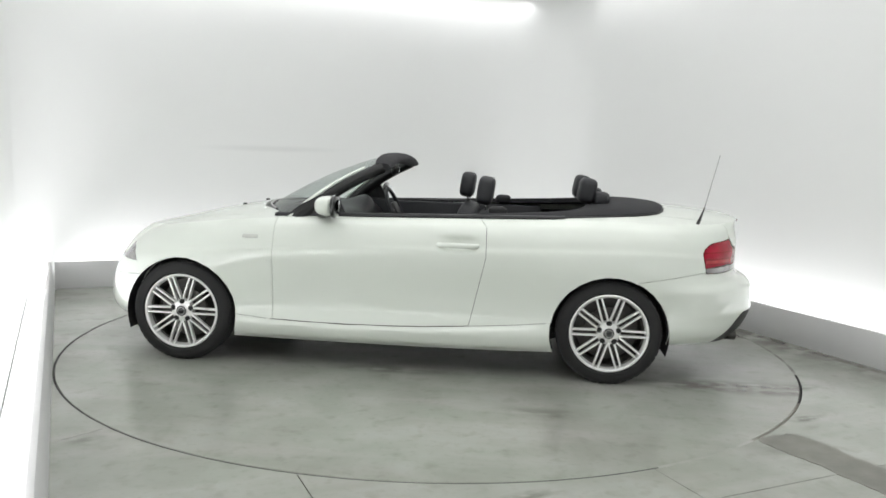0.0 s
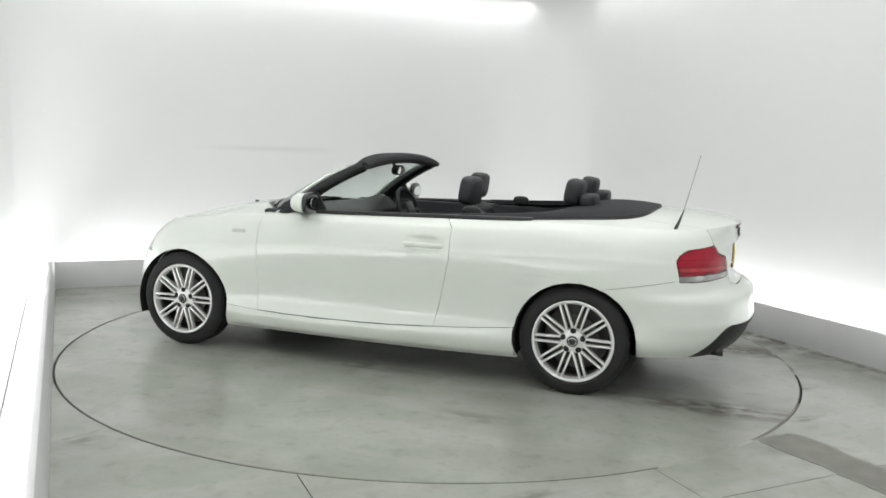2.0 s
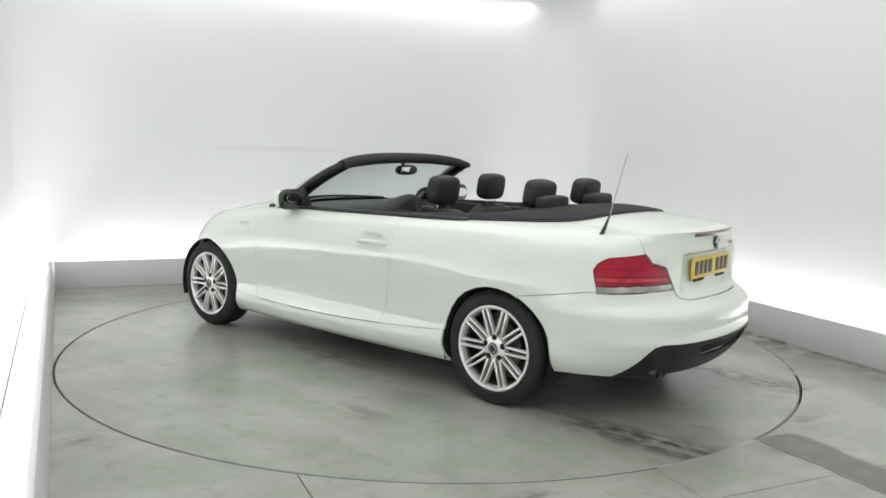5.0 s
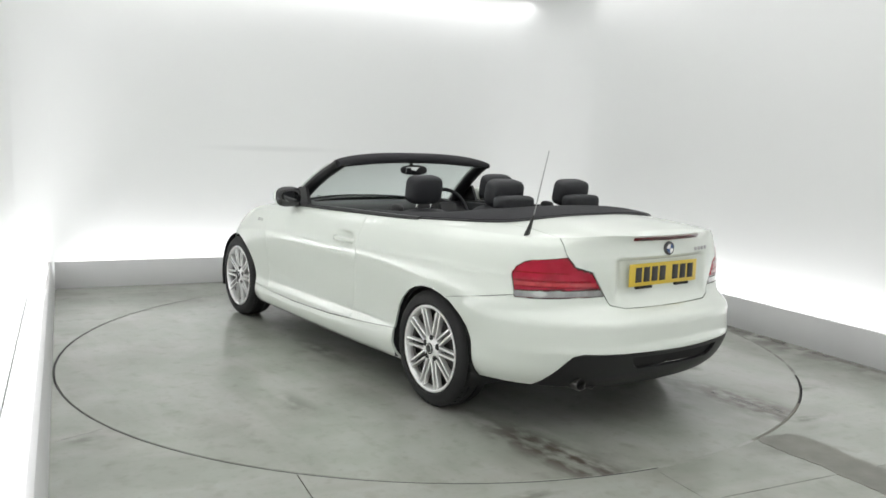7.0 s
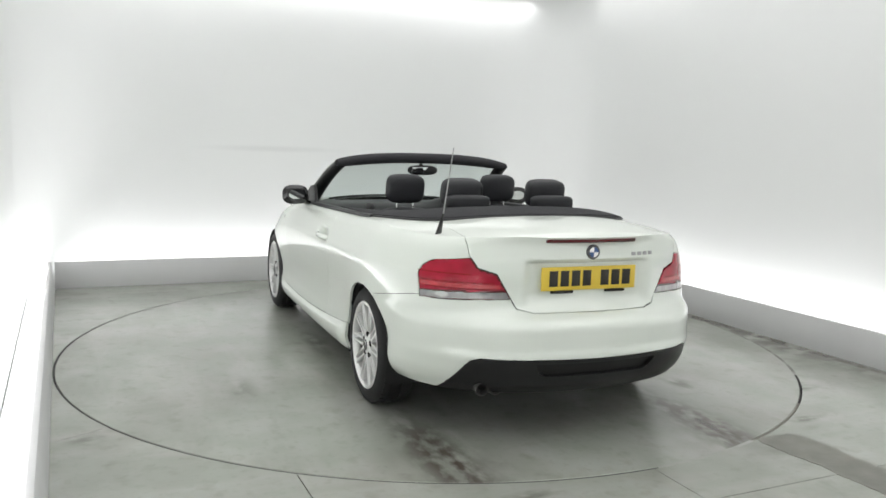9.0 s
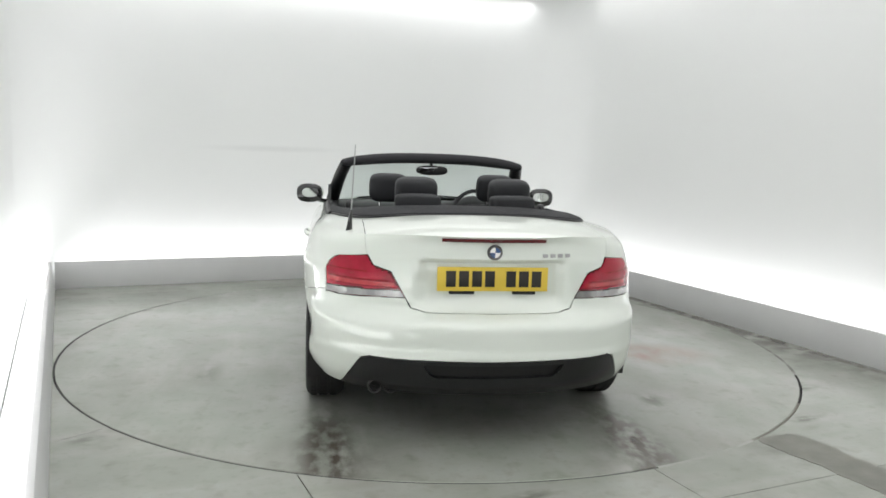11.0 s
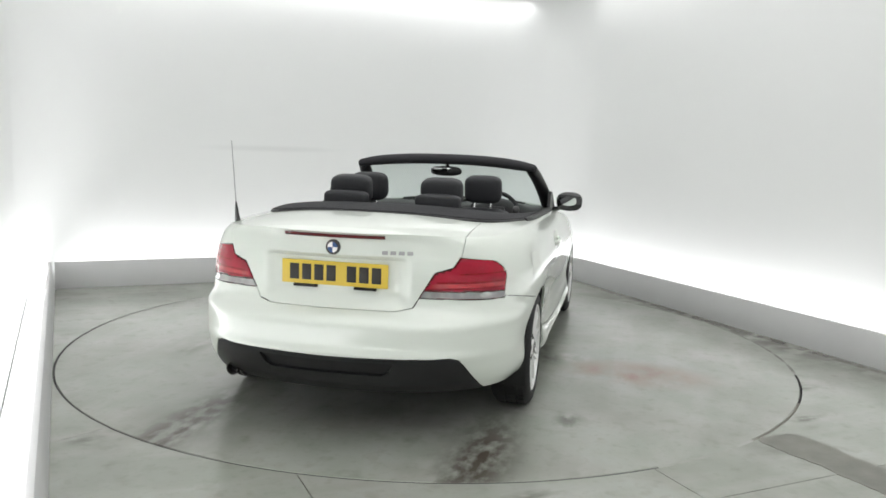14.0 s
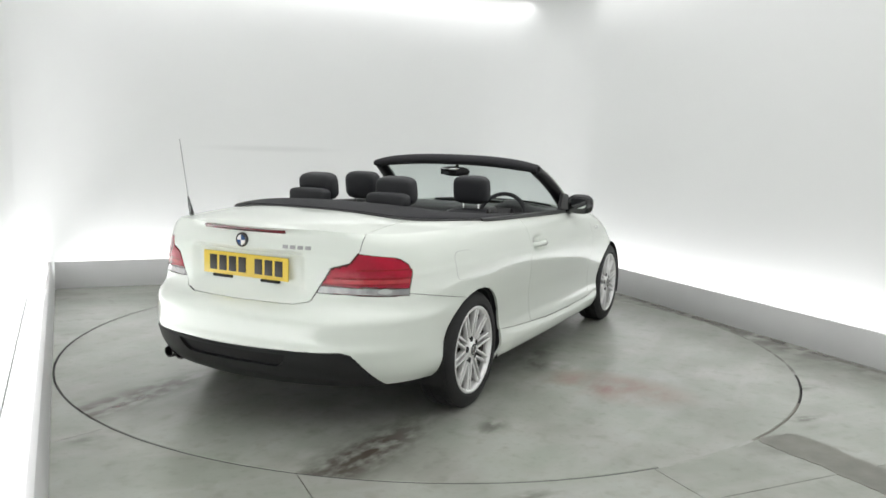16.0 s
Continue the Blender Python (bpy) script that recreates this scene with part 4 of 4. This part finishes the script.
def cushion(cx, cy, cz, lx, ly, lz, p=0.55, tilt=0.0):
    g = bmesh.new()
    bmesh.ops.create_uvsphere(g, u_segments=28, v_segments=18, radius=1.0)
    for v in g.verts:
        c = v.co
        v.co = Vector([math.copysign(abs(a) ** p, a) * s for a, s in zip(c, (lx, ly, lz))])
    bmesh.ops.transform(g, matrix=Matrix.Translation((cx, cy, cz)) @ Matrix.Rotation(radians(tilt), 4, "Y"), verts=g.verts[:])
    return g


def front_seat(x, y):
    seat = car_part("front_seat", cushion(x + 0.30, y, 0.46, 0.27, 0.25, 0.10), LEATHER)
    car_part("backrest", cushion(x + 0.02, y, 0.70, 0.085, 0.25, 0.30, 0.55, -14), LEATHER, seat)
    car_part("headrest", cushion(x - 0.02, y, 1.118, 0.055, 0.125, 0.092, 0.5, -8), LEATHER, seat)
    for d in (-0.055, 0.055):
        car_part("headrest_post", tube([(x - 0.03, y + d, 0.92), (x - 0.02, y + d, 1.07)], 0.006, 8), CHROME, seat)


def rear_rest(x, y):
    r = car_part("rear_headrest", cushion(x + 0.03, y, 1.135, 0.058, 0.122, 0.083, 0.5, -10), LEATHER)
    car_part("roll_hoop_cover", cushion(x - 0.06, y, 1.085, 0.055, 0.130, 0.045, 0.5), LEATHER, r)


def mirrors():
    for sgn in (1, -1):
        g = cushion(1.735, sgn * 0.893, 1.018, 0.062, 0.092, 0.068, 0.74)
        for v in g.verts:
            k = (v.co.x - 1.675) / 0.12
            v.co.y += -sgn * 0.02 * k
            v.co.z = 1.018 + (v.co.z - 1.018) * (1 - 0.25 * k)
        shell = car_part("door_mirror", g, PAINT, label="white mirror shell with a black rim")
        f = cushion(1.672, sgn * 0.895, 1.017, 0.022, 0.094, 0.070, 0.72)
        car_part("mirror_rim", f, GLOSS, shell)
        q = bmesh.new()
        oval = [q.verts.new((0, 0.060 * math.copysign(abs(math.cos(w)) ** 0.8, math.cos(w)), 0.035 * math.copysign(abs(math.sin(w)) ** 0.8, math.sin(w)))) for w in [2 * math.pi * k / 32 for k in range(32)]]
        q.faces.new(oval)
        thick(q, 0.003)
        bmesh.ops.recalc_face_normals(q, faces=q.faces[:])
        bmesh.ops.transform(q, matrix=Matrix.Translation((1.6465, sgn * 0.889, 1.022)) @ Matrix.Rotation(radians(sgn * 8), 4, "Z") @ Matrix.Rotation(radians(-4), 4, "Y"), verts=q.verts[:])
        car_part("mirror_glass", q, MIRROR, shell)
        car_part("mirror_arm", tube([(1.80, sgn * 0.74, 0.940), (1.76, sgn * 0.80, 0.955), (1.72, sgn * 0.85, 0.975)], 0.030, 10, 1.0, 0.6), GLOSS, shell)


def on_rear(bm, x0=0.0):
    """Bend a mesh built about x = 0 onto the rear of the body."""
    for v in bm.verts:
        v.co.x += REAR_X(v.co.y, v.co.z) + x0
    return bm


def rows_box(y0, y1, z0, z1, d, bevel=0.002, n=12):
    """A slim bar along y in n steps, so that it can follow a bend; d deep."""
    bm = bmesh.new()
    box(bm, -d, d, y0, y1, z0, z1, bevel)
    for k in range(1, n):
        y = y0 + (y1 - y0) * k / n
        bmesh.ops.bisect_plane(bm, geom=bm.verts[:] + bm.edges[:] + bm.faces[:], plane_co=(0, y, 0), plane_no=(0, 1, 0))
    return bm


def rear_details():
    # plate in its recess
    px = REAR_X(0.0, 0.79) - 0.006
    bm = bmesh.new()
    box(bm, px - 0.004, px + 0.004, -0.262, 0.262, 0.737, 0.850, 0.003)
    plate = car_part("number_plate", bm, YELLOW, label="yellow rear number plate with black bars")
    for y0 in (0.198, 0.137, 0.076, 0.015, -0.085, -0.146, -0.207):
        bm = bmesh.new()
        box(bm, px - 0.006, px - 0.0035, y0 - 0.023, y0 + 0.023, 0.757, 0.832, 0.0008)
        car_part("plate_bar", bm, INK, plate)
    for y0, y1 in ((-0.205, -0.095), (0.085, 0.205)):
        bm = bmesh.new()
        box(bm, px - 0.003, px + 0.014, y0, y1, 0.722, 0.7355, 0.003)
        car_part("plate_holder", bm, DARK)
    car_part("third_brake_lamp", on_rear(rows_box(-0.245, 0.245, 0.966, 0.983, 0.010)), DARKRED, label="slim dark red high brake lamp")
    # round badge: dark ring, quartered disc
    bx = REAR_X(0.0, 0.92)
    T = Matrix.Translation((bx + 0.002, 0, 0.921)) @ Matrix.Rotation(radians(90), 4, "Z")
    ring = lathe([(0.0, 0.0), (0.036, 0.0), (0.036, 0.008), (0.034, 0.011), (0.024, 0.011)], 32)
    bmesh.ops.transform(ring, matrix=T, verts=ring.verts[:])
    badge = car_part("round_badge", ring, GLOSS, label="round black-rimmed badge")
    for q in range(4):
        g = bmesh.new()
        c = g.verts.new((0, 0.0125, 0))
        arc = [g.verts.new((0.0245 * math.cos(math.pi / 2 * (q + k / 6)), 0.0125, 0.0245 * math.sin(math.pi / 2 * (q + k / 6)))) for k in range(7)]
        for a, b in zip(arc, arc[1:]):
            g.faces.new((c, a, b))
        bmesh.ops.transform(g, matrix=T, verts=g.verts[:])
        thick(g, 0.002)
        car_part("badge_quarter", g, BADGE_BLUE if q % 2 else BADGE_WHITE, badge)
    # reflectors, light bars and bulbs set in the lenses
    def disc(cy, cz, ry, rz, mat, name, lift, sgn):
        def f(u, v):
            y, z = cy + ry * v * math.cos(2 * math.pi * u), cz + rz * v * math.sin(2 * math.pi * u)
            return Vector((REAR_X(y, z) - lift, sgn * y, z))
        g = grid(f, 24, 3, close_u=True)
        bmesh.ops.recalc_face_normals(g, faces=g.faces[:])
        car_part(name, g, mat)

    for sgn in (1, -1):
        disc(0.690, 0.712, 0.024, 0.013, BULB, "reversing_bulb", 0.0016, sgn)
        for y0, y1, z0, z1, mat in ((0.440, 0.765, 0.741, 0.746, MIDRED), (0.455, 0.765, 0.748, 0.766, HOTRED), (0.480, 0.765, 0.768, 0.776, MIDRED), (0.580, 0.765, 0.808, 0.814, MIDRED)):
            g = grid(lambda u, v: Vector((REAR_X(y0 + (y1 - y0) * u, z0 + (z1 - z0) * v) - 0.0014, sgn * (y0 + (y1 - y0) * u), z0 + (z1 - z0) * v)), 20, 4)
            car_part("lamp_bar", g, mat)
    # small model lettering as plain bars
    for k in range(4):
        y = -0.245 - 0.038 * k
        car_part("badge_bar", on_rear(rows_box(y - 0.013, y + 0.013, 0.897, 0.914, 0.003, 0.0008, 2)), ROD)
    # filler flap on the right-hand wing
    for grow, lift, mat, nm in ((0.0012, 0.0012, ROD, "flap_joint"), (0.0, 0.0024, PAINT, "fuel_flap")):
        def flap(u, v):
            a, r = 2 * math.pi * u, v
            cx, cz = math.copysign(abs(math.cos(a)) ** 0.5, math.cos(a)), math.copysign(abs(math.sin(a)) ** 0.5, math.sin(a))
            x, z = -0.165 + r * (0.088 + grow) * cx, 0.800 + r * (0.072 + grow) * cz
            return Vector((x, -(SIDE_Y(x, z) + lift), z))
        g = grid(flap, 40, 5, close_u=True)
        car_part(nm, g, mat)
    # exhaust
    g = lathe([(0.026, 0.0), (0.031, 0.0), (0.031, 0.22), (0.0, 0.22), (0.0, 0.03), (0.026, 0.03), (0.026, 0.0)], 24)
    for d in (0.045, -0.045):
        q = g.copy()
        bmesh.ops.transform(q, matrix=Matrix.Translation((-0.808, 0.50 + d * 0.8, 0.279)) @ Matrix.Rotation(radians(-90), 4, "Z"), verts=q.verts[:])
        pipe = car_part("exhaust_pipe", q, SOOT)
        lip = lathe([(0.0255, 0.004), (0.027, -0.002), (0.031, -0.003), (0.0335, 0.003), (0.033, 0.03), (0.0315, 0.03)], 24)
        bmesh.ops.transform(lip, matrix=Matrix.Translation((-0.811, 0.50 + d * 0.8, 0.279)) @ Matrix.Rotation(radians(-90), 4, "Z"), verts=lip.verts[:])
        car_part("exhaust_lip", lip, STAINED, pipe, "stained bright exhaust lip")
    # aerial
    car_part("aerial", tube([(-0.505, 0.66, 0.955), (-0.530, 0.655, 1.02), (-0.55, 0.65, 1.08)], 0.019, 10, 0.25, 0.7), GLOSS)
    car_part("aerial_rod", tube([(-0.55, 0.65, 1.08), (-0.621, 0.637, 1.393)], 0.0031, 8, 0.7), ROD, label="thin grey aerial rod")


def door_details():
    for sgn in (1, -1):
        pts = [(x, sgn * y, 0.806 + dz) for x, y, dz in ((1.045, 0.868, 0), (1.02, 0.884, 0.001), (0.98, 0.896, 0.003), (0.92, 0.901, 0.004), (0.86, 0.897, 0.003), (0.82, 0.886, 0.001), (0.798, 0.868, 0))]
        car_part("door_handle", tube(pts, 0.011, 12, 1.0, 1.45), PAINT)
        bm = bmesh.new()
        box(bm, 2.16, 2.26, -0.004, 0.004, 0.800, 0.822, 0.003)
        for v in bm.verts:
            v.co.y = sgn * (v.co.y + SIDE_Y(v.co.x, v.co.z))
        bmesh.ops.recalc_face_normals(bm, faces=bm.faces[:])
        car_part("side_repeater", bm, LENS, label="clear side repeater lens")
    # scuttle under the windscreen, wipers and washer jets
    def scuttle(u, v):
        y = -0.66 + 1.32 * u
        x0 = 2.15 - 0.22 * (abs(y) / 0.7) ** 2.2
        x = x0 + (0.24 - 0.05 * (abs(y) / 0.66) ** 2) * v
        return Vector((x, y, top_height(x, y) - 0.022 + 0.008 * v))
    car_part("scuttle_panel", grid(scuttle, 24, 6), PLASTIC)
    for y0, y1 in ((0.52, -0.02), (0.05, -0.5)):
        pts = [(2.30 - 0.29 * (abs(y) / 0.70) ** 2.2 + 0.0, y, 0.975 - 0.035 * (abs(y) / 0.7) ** 2) for y in [y0 + (y1 - y0) * k / 6 for k in range(7)]]
        car_part("wiper", tube(pts, 0.008, 6), GLOSS)
    for y in (0.25, -0.25):
        car_part("washer_jet", cushion(2.46, y, top_height(2.46, y) + 0.004, 0.014, 0.010, 0.008), GLOSS)


booth()
floor()
table = turntable()
body()
liner()
wheels()
windscreen()
tonneau()
cabin()
mirrors()
rear_details()
door_details()

SPIN = [(0.0, 173.63), (1.0, 166.85), (2.0, 160.09), (3.0, 153.29), (4.0, 146.49), (5.2, 138.2), (6.5, 129.21), (7.0, 125.75), (8.0, 118.72), (9.0, 111.74), (10.2, 103.3),
        (11.5, 94.19), (12.0, 90.58), (13.0, 83.5), (14.0, 76.45), (15.0, 69.39), (16.0, 62.54)]


def motions():
    """The turntable and the car on it turn together."""
    rows = [(t, pose(0, 0, 0, 0, 0, a)) for t, a in SPIN]
    walk(table, rows)
    walk(car, rows)


motions()
